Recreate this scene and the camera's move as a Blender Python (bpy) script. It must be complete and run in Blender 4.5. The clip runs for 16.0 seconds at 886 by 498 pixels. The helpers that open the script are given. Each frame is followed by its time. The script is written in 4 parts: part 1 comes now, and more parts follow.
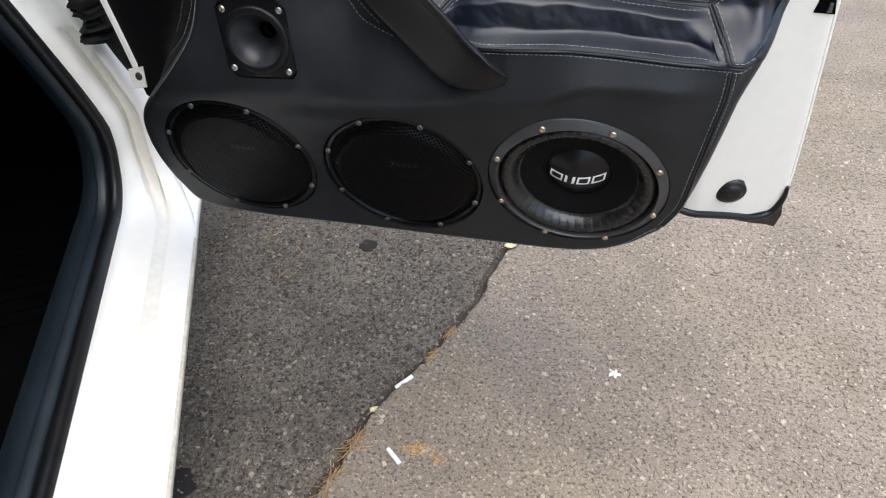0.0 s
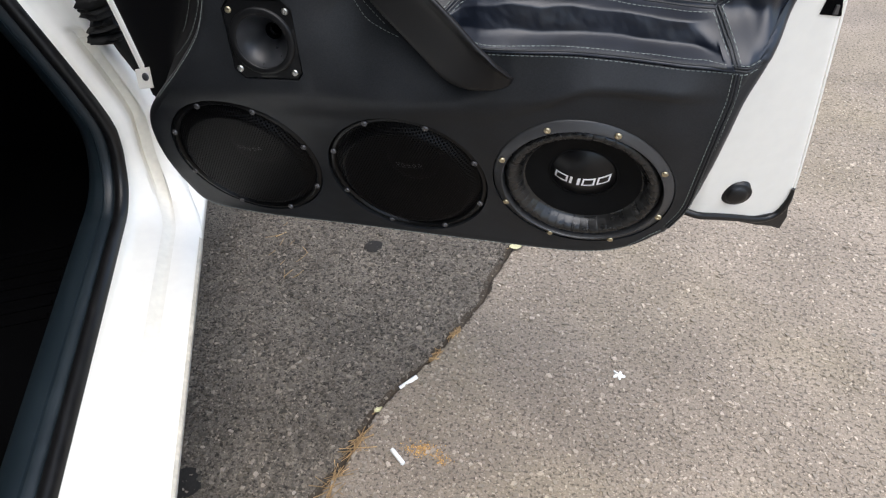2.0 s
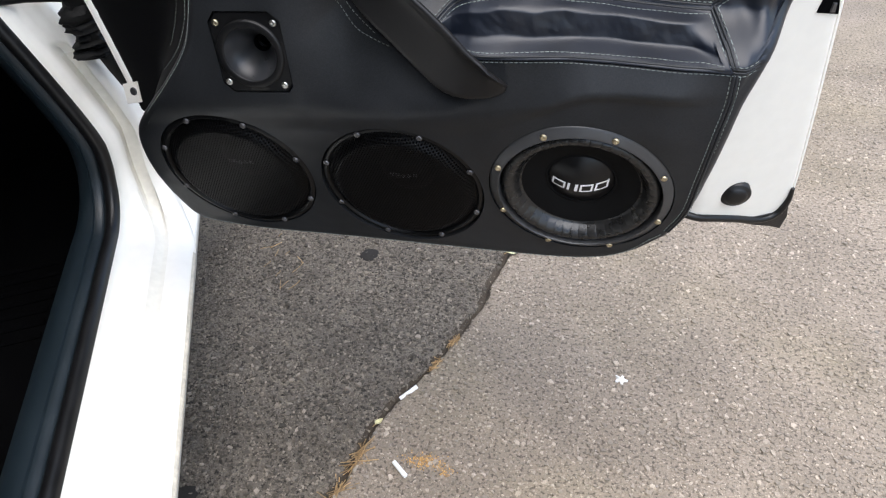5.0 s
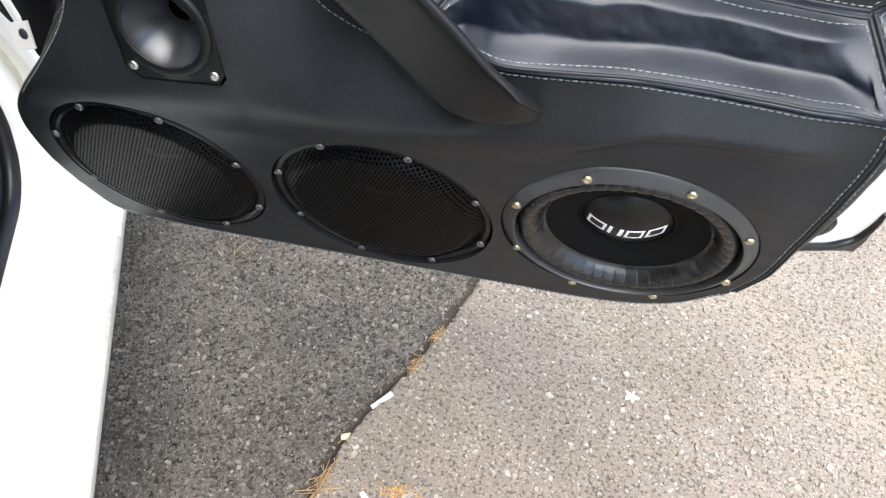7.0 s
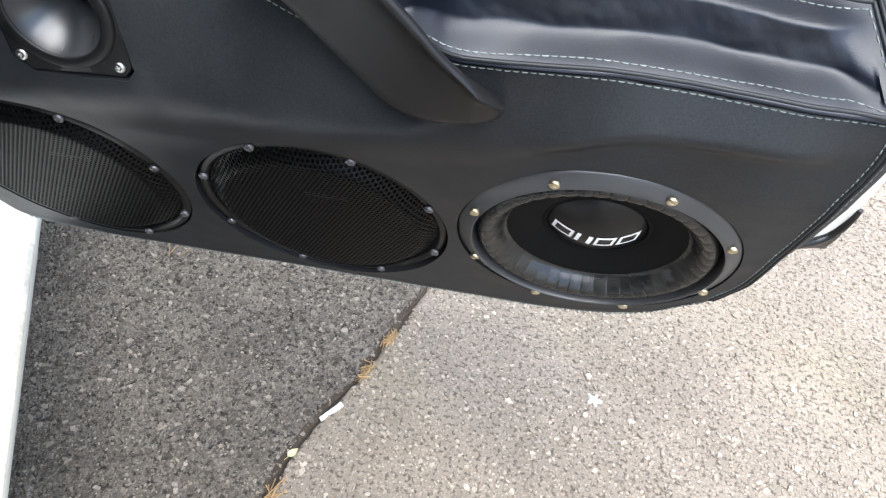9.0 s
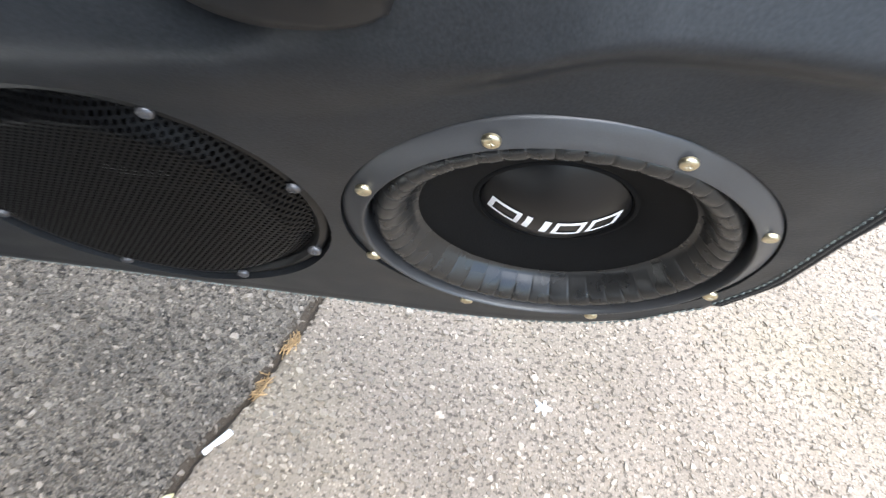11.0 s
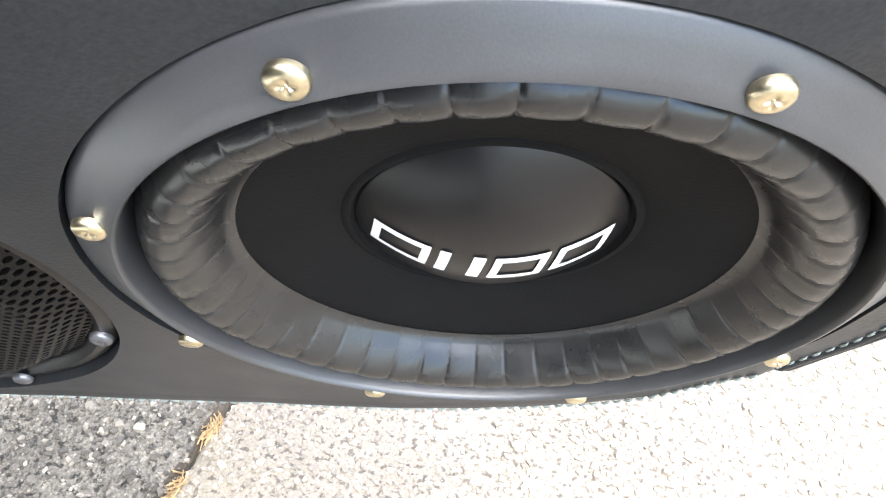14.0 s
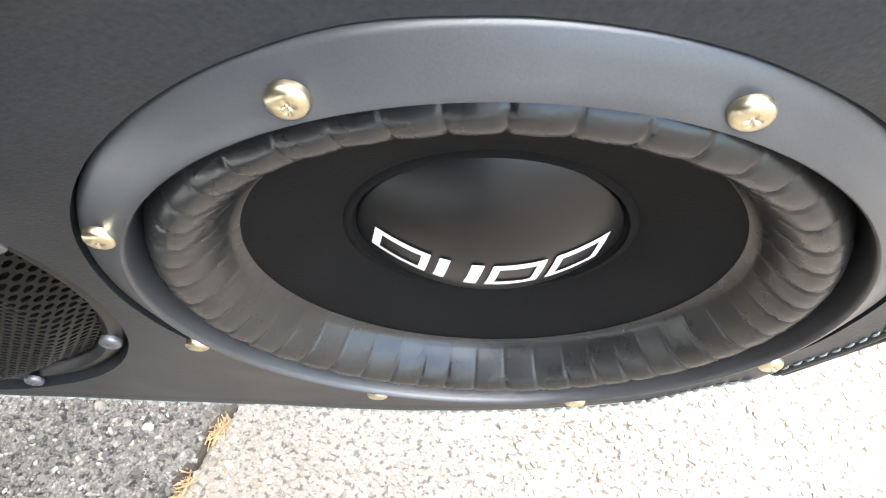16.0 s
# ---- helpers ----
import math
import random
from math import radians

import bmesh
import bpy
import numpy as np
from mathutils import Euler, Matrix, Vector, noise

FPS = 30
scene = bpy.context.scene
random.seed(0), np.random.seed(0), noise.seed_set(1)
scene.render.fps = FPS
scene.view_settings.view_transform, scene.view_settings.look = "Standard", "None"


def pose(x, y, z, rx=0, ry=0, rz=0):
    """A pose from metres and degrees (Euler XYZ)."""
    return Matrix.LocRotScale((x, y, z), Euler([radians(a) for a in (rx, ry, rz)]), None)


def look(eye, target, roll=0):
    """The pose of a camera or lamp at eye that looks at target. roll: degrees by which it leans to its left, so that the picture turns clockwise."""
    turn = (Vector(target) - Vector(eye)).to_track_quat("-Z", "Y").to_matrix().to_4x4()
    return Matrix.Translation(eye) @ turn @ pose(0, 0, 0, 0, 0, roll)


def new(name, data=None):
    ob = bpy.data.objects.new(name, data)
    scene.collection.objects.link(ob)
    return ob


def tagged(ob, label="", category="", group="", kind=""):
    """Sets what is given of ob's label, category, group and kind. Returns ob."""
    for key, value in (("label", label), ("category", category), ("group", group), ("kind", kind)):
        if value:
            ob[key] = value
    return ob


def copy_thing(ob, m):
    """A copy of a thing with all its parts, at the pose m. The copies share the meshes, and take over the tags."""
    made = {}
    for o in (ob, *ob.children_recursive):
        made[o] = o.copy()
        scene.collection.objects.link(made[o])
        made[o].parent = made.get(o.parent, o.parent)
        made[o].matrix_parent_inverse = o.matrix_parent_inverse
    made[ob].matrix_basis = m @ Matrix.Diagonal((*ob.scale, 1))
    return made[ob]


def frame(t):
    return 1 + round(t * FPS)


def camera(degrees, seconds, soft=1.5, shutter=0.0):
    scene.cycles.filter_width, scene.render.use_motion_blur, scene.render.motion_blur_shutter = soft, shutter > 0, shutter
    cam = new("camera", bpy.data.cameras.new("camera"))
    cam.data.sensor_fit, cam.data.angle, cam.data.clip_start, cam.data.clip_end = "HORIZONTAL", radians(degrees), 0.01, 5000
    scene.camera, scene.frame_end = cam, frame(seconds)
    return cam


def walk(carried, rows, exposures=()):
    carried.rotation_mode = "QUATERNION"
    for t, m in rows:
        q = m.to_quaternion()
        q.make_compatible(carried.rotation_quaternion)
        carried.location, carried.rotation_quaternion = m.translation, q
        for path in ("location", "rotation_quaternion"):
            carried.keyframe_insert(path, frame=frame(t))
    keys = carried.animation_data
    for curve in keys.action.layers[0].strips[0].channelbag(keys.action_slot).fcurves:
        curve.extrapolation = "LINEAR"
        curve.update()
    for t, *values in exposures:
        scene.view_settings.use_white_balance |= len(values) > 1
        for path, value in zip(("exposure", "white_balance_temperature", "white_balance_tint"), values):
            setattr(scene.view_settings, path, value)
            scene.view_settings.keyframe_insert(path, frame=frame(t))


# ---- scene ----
cam = camera(61.52, 16.0, soft=1.2, shutter=0.5)
PATH = [
    (0, (0.0633, -0.7419, 1.0132), (-0.4063, 0.7477, -0.2360), -4.52),
    (0.5, (0.0640, -0.7397, 1.0126), (-0.4108, 0.7473, -0.2378), -4.58),
    (1, (0.0624, -0.7406, 1.0119), (-0.4136, 0.7468, -0.2376), -4.65),
    (1.5, (0.0635, -0.7420, 1.0129), (-0.4127, 0.7478, -0.2336), -4.62),
    (2, (0.0636, -0.7427, 1.0139), (-0.4187, 0.7450, -0.2327), -4.61),
    (2.5, (0.0642, -0.7438, 1.0125), (-0.4196, 0.7538, -0.2216), -4.49),
    (3, (0.0654, -0.7437, 1.0132), (-0.4194, 0.7604, -0.2125), -4.46),
    (5.3, (0.0570, -0.7156, 1.0134), (-0.4182, 0.7767, -0.2305), -6.25),
    (5.5, (0.0541, -0.6830, 1.0194), (-0.4328, 0.8095, -0.2198), -6.75),
    (6, (0.0114, -0.5982, 1.0216), (-0.4703, 0.8322, -0.2906), -5.65),
    (6.5, (-0.0057, -0.5067, 0.9967), (-0.4045, 0.8610, -0.4070), -3.21),
    (7, (-0.0302, -0.4492, 0.9799), (-0.4033, 0.8416, -0.5016), -2.39),
    (7.5, (-0.0460, -0.4115, 0.9587), (-0.3495, 0.8598, -0.5551), -0.80),
    (8, (-0.0441, -0.3883, 0.9436), (-0.2845, 0.8954, -0.5711), 0.82),
    (8.2, (-0.0449, -0.3898, 0.9435), (-0.2906, 0.8913, -0.5725), 0.62),
    (10.3, (-0.0374, -0.3548, 0.9149), (-0.2119, 0.9565, -0.5851), 2.78),
    (10.5, (-0.0358, -0.3214, 0.8847), (-0.1571, 0.9797, -0.6293), 3.28),
    (11, (-0.0443, -0.2395, 0.7958), (-0.0969, 1.0124, -0.7630), 4.94),
    (11.5, (-0.0340, -0.1730, 0.7346), (-0.0410, 1.1080, -0.8013), 3.57),
    (12, (-0.0237, -0.1377, 0.6922), (-0.0374, 1.1755, -0.8163), 1.49),
    (12.5, (-0.0166, -0.1231, 0.6672), (-0.0330, 1.2056, -0.8276), 1.37),
    (13, (-0.0154, -0.1206, 0.6663), (-0.0335, 1.2180, -0.8195), 1.28),
    (13.5, (-0.0135, -0.1220, 0.6680), (-0.0334, 1.2037, -0.8294), 1.33),
    (14, (-0.0119, -0.1218, 0.6690), (-0.0267, 1.2023, -0.8298), 1.25),
    (14.5, (-0.0115, -0.1208, 0.6700), (-0.0315, 1.2090, -0.8237), 1.21),
    (15, (-0.0133, -0.1204, 0.6716), (-0.0406, 1.2126, -0.8192), 1.12),
    (15.5, (-0.0103, -0.1215, 0.6718), (-0.0325, 1.2091, -0.8212), 1.43),
    (16, (-0.0095, -0.1240, 0.6744), (-0.0448, 1.2012, -0.8231), 0.66),
]
LIGHT_SKY, SUN_POWER, SUN_ANGLE = 0.145, 2.75, 78.0
EXPOSURES = [(0, 1.08, 6600, 11), (5.5, 1.25, 6550, 11), (6.5, 1.72, 6550, 10), (8.2, 1.92, 6450, 9), (10.5, 2.06, 6250, 8), (11.5, 2.2, 6350, 9), (12, 2.35, 6550, 11), (12.6, 2.75, 6500, 9), (13.2, 2.95, 6450, 8), (16, 2.97, 6450, 8)]
walk(cam, [(t, look(eye, target, roll)) for t, eye, target, roll in PATH], EXPOSURES)

# ---- world and sun ----
SUN_EL, SUN_AZ = 71.0, 138.0
world = bpy.data.worlds.new("overcast_sky")
scene.world = world
world.use_nodes = True
wn = world.node_tree
sky = wn.nodes.new("ShaderNodeTexSky")
sky.sky_type, sky.sun_disc = "NISHITA", False
sky.sun_elevation, sky.sun_rotation = radians(SUN_EL), radians(SUN_AZ)
sky.air_density, sky.dust_density, sky.ozone_density = 1.0, 1.4, 1.3
wn.links.new(sky.outputs["Color"], wn.nodes["Background"].inputs["Color"])
wn.nodes["Background"].inputs["Strength"].default_value = LIGHT_SKY
sun = new("sun", bpy.data.lights.new("sun", "SUN"))
sun.data.energy, sun.data.angle, sun.data.color = SUN_POWER, radians(SUN_ANGLE), (1.0, 0.992, 0.975)
sun_way = Vector((math.sin(radians(SUN_AZ)) * math.cos(radians(SUN_EL)), math.cos(radians(SUN_AZ)) * math.cos(radians(SUN_EL)), math.sin(radians(SUN_EL))))
sun.matrix_world = look(sun_way * 20, (0, 0, 0))


# ---- materials ----
def mat(name, colour, rough, metal=0.0, coat=0.0, grain=None, bump=0.0, scale=300.0, vary=0.25, blotch=8.0, island=0.0, spec=0.5, rvary=0.0, cells=0.0, cell_mm=6.0, pits=0.0, stain=None):
    """A principled material with grain and blotches in its colour, and fine relief."""
    m = bpy.data.materials.new(name)
    m.use_nodes = True
    nt = m.node_tree
    p = nt.nodes["Principled BSDF"]
    p.inputs["Metallic"].default_value = metal
    p.inputs["Coat Weight"].default_value = coat
    p.inputs["Coat Roughness"].default_value = 0.08
    p.inputs["Specular IOR Level"].default_value = spec
    tc = nt.nodes.new("ShaderNodeTexCoord")
    fine = nt.nodes.new("ShaderNodeTexNoise")
    fine.inputs["Scale"].default_value, fine.inputs["Detail"].default_value = scale, 4
    wide = nt.nodes.new("ShaderNodeTexNoise")
    wide.inputs["Scale"].default_value, wide.inputs["Detail"].default_value = blotch, 5
    for n in (fine, wide):
        nt.links.new(tc.outputs["Object"], n.inputs["Vector"])
    both = nt.nodes.new("ShaderNodeMath")
    both.operation = "MULTIPLY_ADD"
    nt.links.new(fine.outputs["Fac"], both.inputs[0])
    both.inputs[1].default_value = 0.5
    half = nt.nodes.new("ShaderNodeMath")
    half.operation = "MULTIPLY"
    half.inputs[1].default_value = 0.5
    nt.links.new(wide.outputs["Fac"], half.inputs[0])
    nt.links.new(half.outputs[0], both.inputs[2])
    ramp = nt.nodes.new("ShaderNodeMapRange")
    ramp.inputs["From Min"].default_value, ramp.inputs["From Max"].default_value = 0.3, 0.7
    ramp.inputs["To Min"].default_value, ramp.inputs["To Max"].default_value = 1 - vary, 1 + vary
    nt.links.new(both.outputs[0], ramp.inputs["Value"])
    last = ramp.outputs["Result"]
    if island:
        geo = nt.nodes.new("ShaderNodeNewGeometry")
        spread = nt.nodes.new("ShaderNodeMapRange")
        spread.inputs["To Min"].default_value, spread.inputs["To Max"].default_value = 1 - island, 1 + island
        skew = nt.nodes.new("ShaderNodeMath")
        skew.operation = "POWER"
        skew.inputs[1].default_value = 2.6
        nt.links.new(geo.outputs["Random Per Island"], skew.inputs[0])
        nt.links.new(skew.outputs[0], spread.inputs["Value"])
        times = nt.nodes.new("ShaderNodeMath")
        times.operation = "MULTIPLY"
        nt.links.new(last, times.inputs[0])
        nt.links.new(spread.outputs["Result"], times.inputs[1])
        last = times.outputs[0]
    if cells:
        chips = nt.nodes.new("ShaderNodeTexVoronoi")
        chips.inputs["Scale"].default_value = 1000 / cell_mm
        jitter = nt.nodes.new("ShaderNodeTexNoise")
        jitter.inputs["Scale"].default_value, jitter.inputs["Detail"].default_value = 500 / cell_mm, 3
        nt.links.new(tc.outputs["Object"], jitter.inputs["Vector"])
        push = nt.nodes.new("ShaderNodeVectorMath")
        push.operation = "MULTIPLY_ADD"
        push.inputs[1].default_value = (0.0009 * cell_mm,) * 3
        nt.links.new(jitter.outputs["Color"], push.inputs[0])
        nt.links.new(tc.outputs["Object"], push.inputs[2])
        nt.links.new(push.outputs["Vector"], chips.inputs["Vector"])
        grey = nt.nodes.new("ShaderNodeSeparateColor")
        nt.links.new(chips.outputs["Color"], grey.inputs["Color"])
        shape = nt.nodes.new("ShaderNodeMath")
        shape.operation = "POWER"
        shape.inputs[1].default_value = 2.6
        nt.links.new(grey.outputs["Red"], shape.inputs[0])
        core = nt.nodes.new("ShaderNodeMapRange")
        core.inputs["From Min"].default_value, core.inputs["From Max"].default_value = 0.25, 0.6
        core.inputs["To Min"].default_value, core.inputs["To Max"].default_value = 1.0, 0.0
        nt.links.new(chips.outputs["Distance"], core.inputs["Value"])
        lit = nt.nodes.new("ShaderNodeMath")
        lit.operation = "MULTIPLY"
        nt.links.new(shape.outputs[0], lit.inputs[0])
        nt.links.new(core.outputs["Result"], lit.inputs[1])
        gain = nt.nodes.new("ShaderNodeMapRange")
        gain.inputs["From Max"].default_value = 0.8
        gain.inputs["To Min"].default_value, gain.inputs["To Max"].default_value = 1 - 0.45 * cells, 1 + 0.9 * cells
        nt.links.new(lit.outputs[0], gain.inputs["Value"])
        with_chips = nt.nodes.new("ShaderNodeMath")
        with_chips.operation = "MULTIPLY"
        nt.links.new(last, with_chips.inputs[0])
        nt.links.new(gain.outputs["Result"], with_chips.inputs[1])
        last = with_chips.outputs[0]
    if pits:
        hole = nt.nodes.new("ShaderNodeTexNoise")
        hole.inputs["Scale"].default_value, hole.inputs["Detail"].default_value = 165, 3
        nt.links.new(tc.outputs["Object"], hole.inputs["Vector"])
        depth = nt.nodes.new("ShaderNodeMapRange")
        depth.inputs["From Min"].default_value, depth.inputs["From Max"].default_value = 0.36, 0.48
        depth.inputs["To Min"].default_value = 1 - pits
        nt.links.new(hole.outputs["Fac"], depth.inputs["Value"])
        pitted = nt.nodes.new("ShaderNodeMath")
        pitted.operation = "MULTIPLY"
        nt.links.new(last, pitted.inputs[0])
        nt.links.new(depth.outputs["Result"], pitted.inputs[1])
        last = pitted.outputs[0]
    tint = nt.nodes.new("ShaderNodeVectorMath")
    tint.operation = "SCALE"
    tint.inputs[0].default_value = colour
    nt.links.new(last, tint.inputs["Scale"])
    shade = tint.outputs["Vector"]
    if stain:
        patch = nt.nodes.new("ShaderNodeTexNoise")
        patch.inputs["Scale"].default_value, patch.inputs["Detail"].default_value = 2.6, 4
        nt.links.new(tc.outputs["Object"], patch.inputs["Vector"])
        reach = nt.nodes.new("ShaderNodeMapRange")
        reach.inputs["From Min"].default_value, reach.inputs["From Max"].default_value = 0.47, 0.66
        nt.links.new(patch.outputs["Fac"], reach.inputs["Value"])
        blend = nt.nodes.new("ShaderNodeMix")
        blend.data_type = "VECTOR"
        blend.inputs["A"].default_value, blend.inputs["B"].default_value = (1, 1, 1), stain
        nt.links.new(reach.outputs["Result"], blend.inputs["Factor"])
        moss = nt.nodes.new("ShaderNodeVectorMath")
        moss.operation = "MULTIPLY"
        nt.links.new(shade, moss.inputs[0])
        nt.links.new(blend.outputs["Result"], moss.inputs[1])
        shade = moss.outputs["Vector"]
    nt.links.new(shade, p.inputs["Base Color"])
    rr = nt.nodes.new("ShaderNodeMapRange")
    rr.inputs["From Min"].default_value, rr.inputs["From Max"].default_value = 0.3, 0.7
    rr.inputs["To Min"].default_value, rr.inputs["To Max"].default_value = max(0.02, rough - rvary), min(1.0, rough + rvary)
    nt.links.new(wide.outputs["Fac"], rr.inputs["Value"])
    nt.links.new(rr.outputs["Result"], p.inputs["Roughness"])
    if bump:
        b = nt.nodes.new("ShaderNodeBump")
        b.inputs["Distance"].default_value, b.inputs["Strength"].default_value = bump, 1.0
        nt.links.new(fine.outputs["Fac"], b.inputs["Height"])
        if grain:
            vo = nt.nodes.new("ShaderNodeTexVoronoi")
            vo.inputs["Scale"].default_value = grain
            nt.links.new(tc.outputs["Object"], vo.inputs["Vector"])
            add = nt.nodes.new("ShaderNodeMath")
            add.operation = "ADD"
            nt.links.new(fine.outputs["Fac"], add.inputs[0])
            nt.links.new(vo.outputs["Distance"], add.inputs[1])
            nt.links.new(add.outputs[0], b.inputs["Height"])
        nt.links.new(b.outputs["Normal"], p.inputs["Normal"])
    return m


LEATHER = mat("black_leather", (0.0165, 0.0178, 0.0196), 0.38, grain=900, bump=0.00004, scale=700, vary=0.5, blotch=11, rvary=0.09, spec=0.24)
PAD = mat("soft_black_leather", (0.0045, 0.0068, 0.0125), 0.41, grain=900, bump=0.00005, scale=500, vary=0.4, blotch=22, rvary=0.08, spec=0.47)
# Carpet black; also keeps added cabin walls and the latch opening dark by colour.
DEEP = mat("black_carpet_and_shade", (0.0022, 0.0022, 0.0025), 0.95, bump=0.001, scale=500, vary=0.5, spec=0.03)
PLASTIC = mat("black_plastic", (0.0034, 0.0034, 0.0038), 0.46, bump=0.0001, scale=1500, vary=0.2, blotch=30, rvary=0.05, spec=0.26)
HANDLE = mat("matt_black_plastic", (0.0115, 0.0112, 0.0115), 0.36, bump=0.00005, scale=1500, vary=0.2, blotch=30, rvary=0.05, spec=0.24)
FLANGE = mat("satin_black_steel", (0.036, 0.0363, 0.0375), 0.36, bump=0.00002, scale=1800, vary=0.2, blotch=40, rvary=0.04, spec=0.5)
RUBBER = mat("black_rubber", (0.006, 0.006, 0.0063), 0.38, bump=0.0001, scale=900, vary=0.3, blotch=60, rvary=0.08, spec=0.38)
SURROUND = mat("dusty_black_rubber", (0.013, 0.0127, 0.0123), 0.28, bump=0.00004, scale=900, vary=0.35, blotch=60, rvary=0.06, spec=0.5)
PAPER = mat("black_paper_cone", (0.0042, 0.0042, 0.0043), 0.75, bump=0.0002, scale=900, vary=0.3, blotch=40, spec=0.11)
CAP = mat("black_dust_cap", (0.004, 0.004, 0.0044), 0.34, bump=0.00003, scale=1200, vary=0.25, blotch=50, rvary=0.05, spec=0.36)
GRILLE = mat("black_painted_mesh", (0.0018, 0.0018, 0.0020), 0.42, vary=0.2, scale=400, spec=0.15)
RING = mat("matt_black_ring", (0.003, 0.003, 0.0033), 0.36, vary=0.2, scale=900, spec=0.28)
SOIL = mat("dark_soil", (0.062, 0.050, 0.038), 0.95, bump=0.003, scale=400, vary=0.5, blotch=20, spec=0.2)
THREAD = mat("pale_green_thread", (0.18, 0.205, 0.19), 0.8, vary=0.3, scale=2000, island=0.25)
BRASS = mat("brass_screw", (0.56, 0.49, 0.34), 0.33, metal=1.0, vary=0.2, scale=900)
STEEL = mat("zinc_screw", (0.62, 0.62, 0.60), 0.3, metal=1.0, vary=0.2, scale=900)
DULL = mat("grey_screw", (0.13, 0.13, 0.137), 0.45, metal=0.8, vary=0.3, scale=900)
WHITE = mat("white_car_paint", (0.80, 0.78, 0.715), 0.35, coat=0.5, vary=0.035, scale=60, blotch=7, bump=0.00003)
LOGO = mat("white_print", (0.78, 0.78, 0.78), 0.5, vary=0.05)
FAINT = mat("grey_print", (0.25, 0.25, 0.26), 0.5, vary=0.1)
TRIM = mat("dark_blue_grey_plastic", (0.0085, 0.0155, 0.0205), 0.46, bump=0.00006, scale=1500, vary=0.3, blotch=25, rvary=0.06)
DARK_ASPHALT = mat("dark_old_asphalt", (0.170, 0.146, 0.117), 0.85, grain=260, bump=0.0036, scale=420, vary=0.5, blotch=9, spec=0.3, cells=0.45, cell_mm=3.0, pits=0.78)
PALE_ASPHALT = mat("pale_worn_asphalt", (0.244, 0.203, 0.160), 0.85, grain=260, bump=0.0008, scale=420, vary=0.32, blotch=6, spec=0.3, cells=0.32, cell_mm=3.6, pits=0.58, stain=(0.965, 0.965, 0.90))
DARK_STONE = mat("dark_aggregate", (0.172, 0.147, 0.118), 0.8, vary=0.35, scale=420, island=0.62, spec=0.35, bump=0.0008)
PALE_STONE = mat("pale_aggregate", (0.310, 0.264, 0.212), 0.8, vary=0.3, scale=420, island=0.36, spec=0.35, bump=0.0008, stain=(0.965, 0.965, 0.90))
FILTER = mat("white_filter_paper", (0.80, 0.80, 0.78), 0.7, vary=0.05, scale=300)
STRAW = mat("dry_straw", (0.50, 0.33, 0.16), 0.8, vary=0.35, scale=400, island=0.4)
SAND = mat("orange_sand", (0.56, 0.33, 0.11), 0.9, vary=0.3, scale=800, island=0.4)
LEAF = mat("pale_leaf", (0.50, 0.47, 0.27), 0.6, vary=0.3, scale=300, blotch=60)
TAR = mat("dark_oil_stain", (0.026, 0.024, 0.022), 0.9, vary=0.3, scale=300, bump=0.0006, spec=0.1)
HORN_FLARE = mat("grey_black_horn_flare", (0.018, 0.019, 0.021), 0.30, vary=0.2, scale=900, blotch=40, spec=0.8, rvary=0.03)
HORN_BLACK = mat("satin_black_horn", (0.0035, 0.0036, 0.004), 0.46, vary=0.2, scale=900, blotch=40, spec=0.38, rvary=0.04)
DULL_RUBBER = mat("dull_black_rubber", (0.008, 0.0078, 0.0075), 0.7, bump=0.0006, scale=300, vary=0.4, blotch=50, spec=0.25)
LIP = mat("grimy_cream_edge", (0.55, 0.51, 0.43), 0.6, vary=0.3, scale=150, blotch=30)
# Dirt in the sill step; up the pillar its tone stands for groove shade.
STEP_CREAM = mat("cream_dirt_and_groove_shade", (0.72, 0.695, 0.62), 0.6, vary=0.10, scale=90, blotch=9)
LOOSE_STONE = mat("light_grey_stone", (0.27, 0.242, 0.205), 0.75, vary=0.25, scale=500, island=0.35, spec=0.35, bump=0.0005)
# Near-black for sunk parts: their shade is put into the base colour.
SHADE_BLACK = mat("black_with_shade_in_colour", (0.003, 0.003, 0.0035), 0.6, vary=0.3, scale=500, spec=0.15)


# ---- mesh helpers ----
PLACE = {}


def thing(name, at, label, category, group="", kind=""):
    """An Empty at the thing's base, under which its parts go."""
    ob = new(name)
    m = at if isinstance(at, Matrix) else Matrix.Translation(at)
    ob.matrix_world = m
    ob.empty_display_size = 0.02
    PLACE[ob] = m.copy()
    return tagged(ob, label, category, group, kind)


def part(name, bm, material, parent, label="", local=False, smooth=True, kind=""):
    """One mesh object under a thing or a part; bm is in world coordinates unless local."""
    if not local:
        bm.transform(PLACE[parent].inverted())
    me = bpy.data.meshes.new(name)
    for f in bm.faces:
        f.smooth = smooth
    bm.to_mesh(me)
    bm.free()
    me.materials.append(material)
    me.set_sharp_from_angle(angle=radians(48))
    ob = new(name, me)
    ob.parent = parent
    PLACE[ob] = PLACE[parent]
    return tagged(ob, label, "", "", kind)


def from_lists(name, verts, faces, material, parent=None, smooth=False):
    me = bpy.data.meshes.new(name)
    if parent is not None:
        inv = PLACE[parent].inverted()
        verts = [inv @ Vector(v) for v in verts]
    me.from_pydata(verts, [], faces)
    me.materials.append(material)
    if smooth:
        me.polygons.foreach_set("use_smooth", [True] * len(me.polygons))
    me.update()
    ob = new(name, me)
    if parent is not None:
        ob.parent = parent
        PLACE[ob] = PLACE[parent]
    return ob


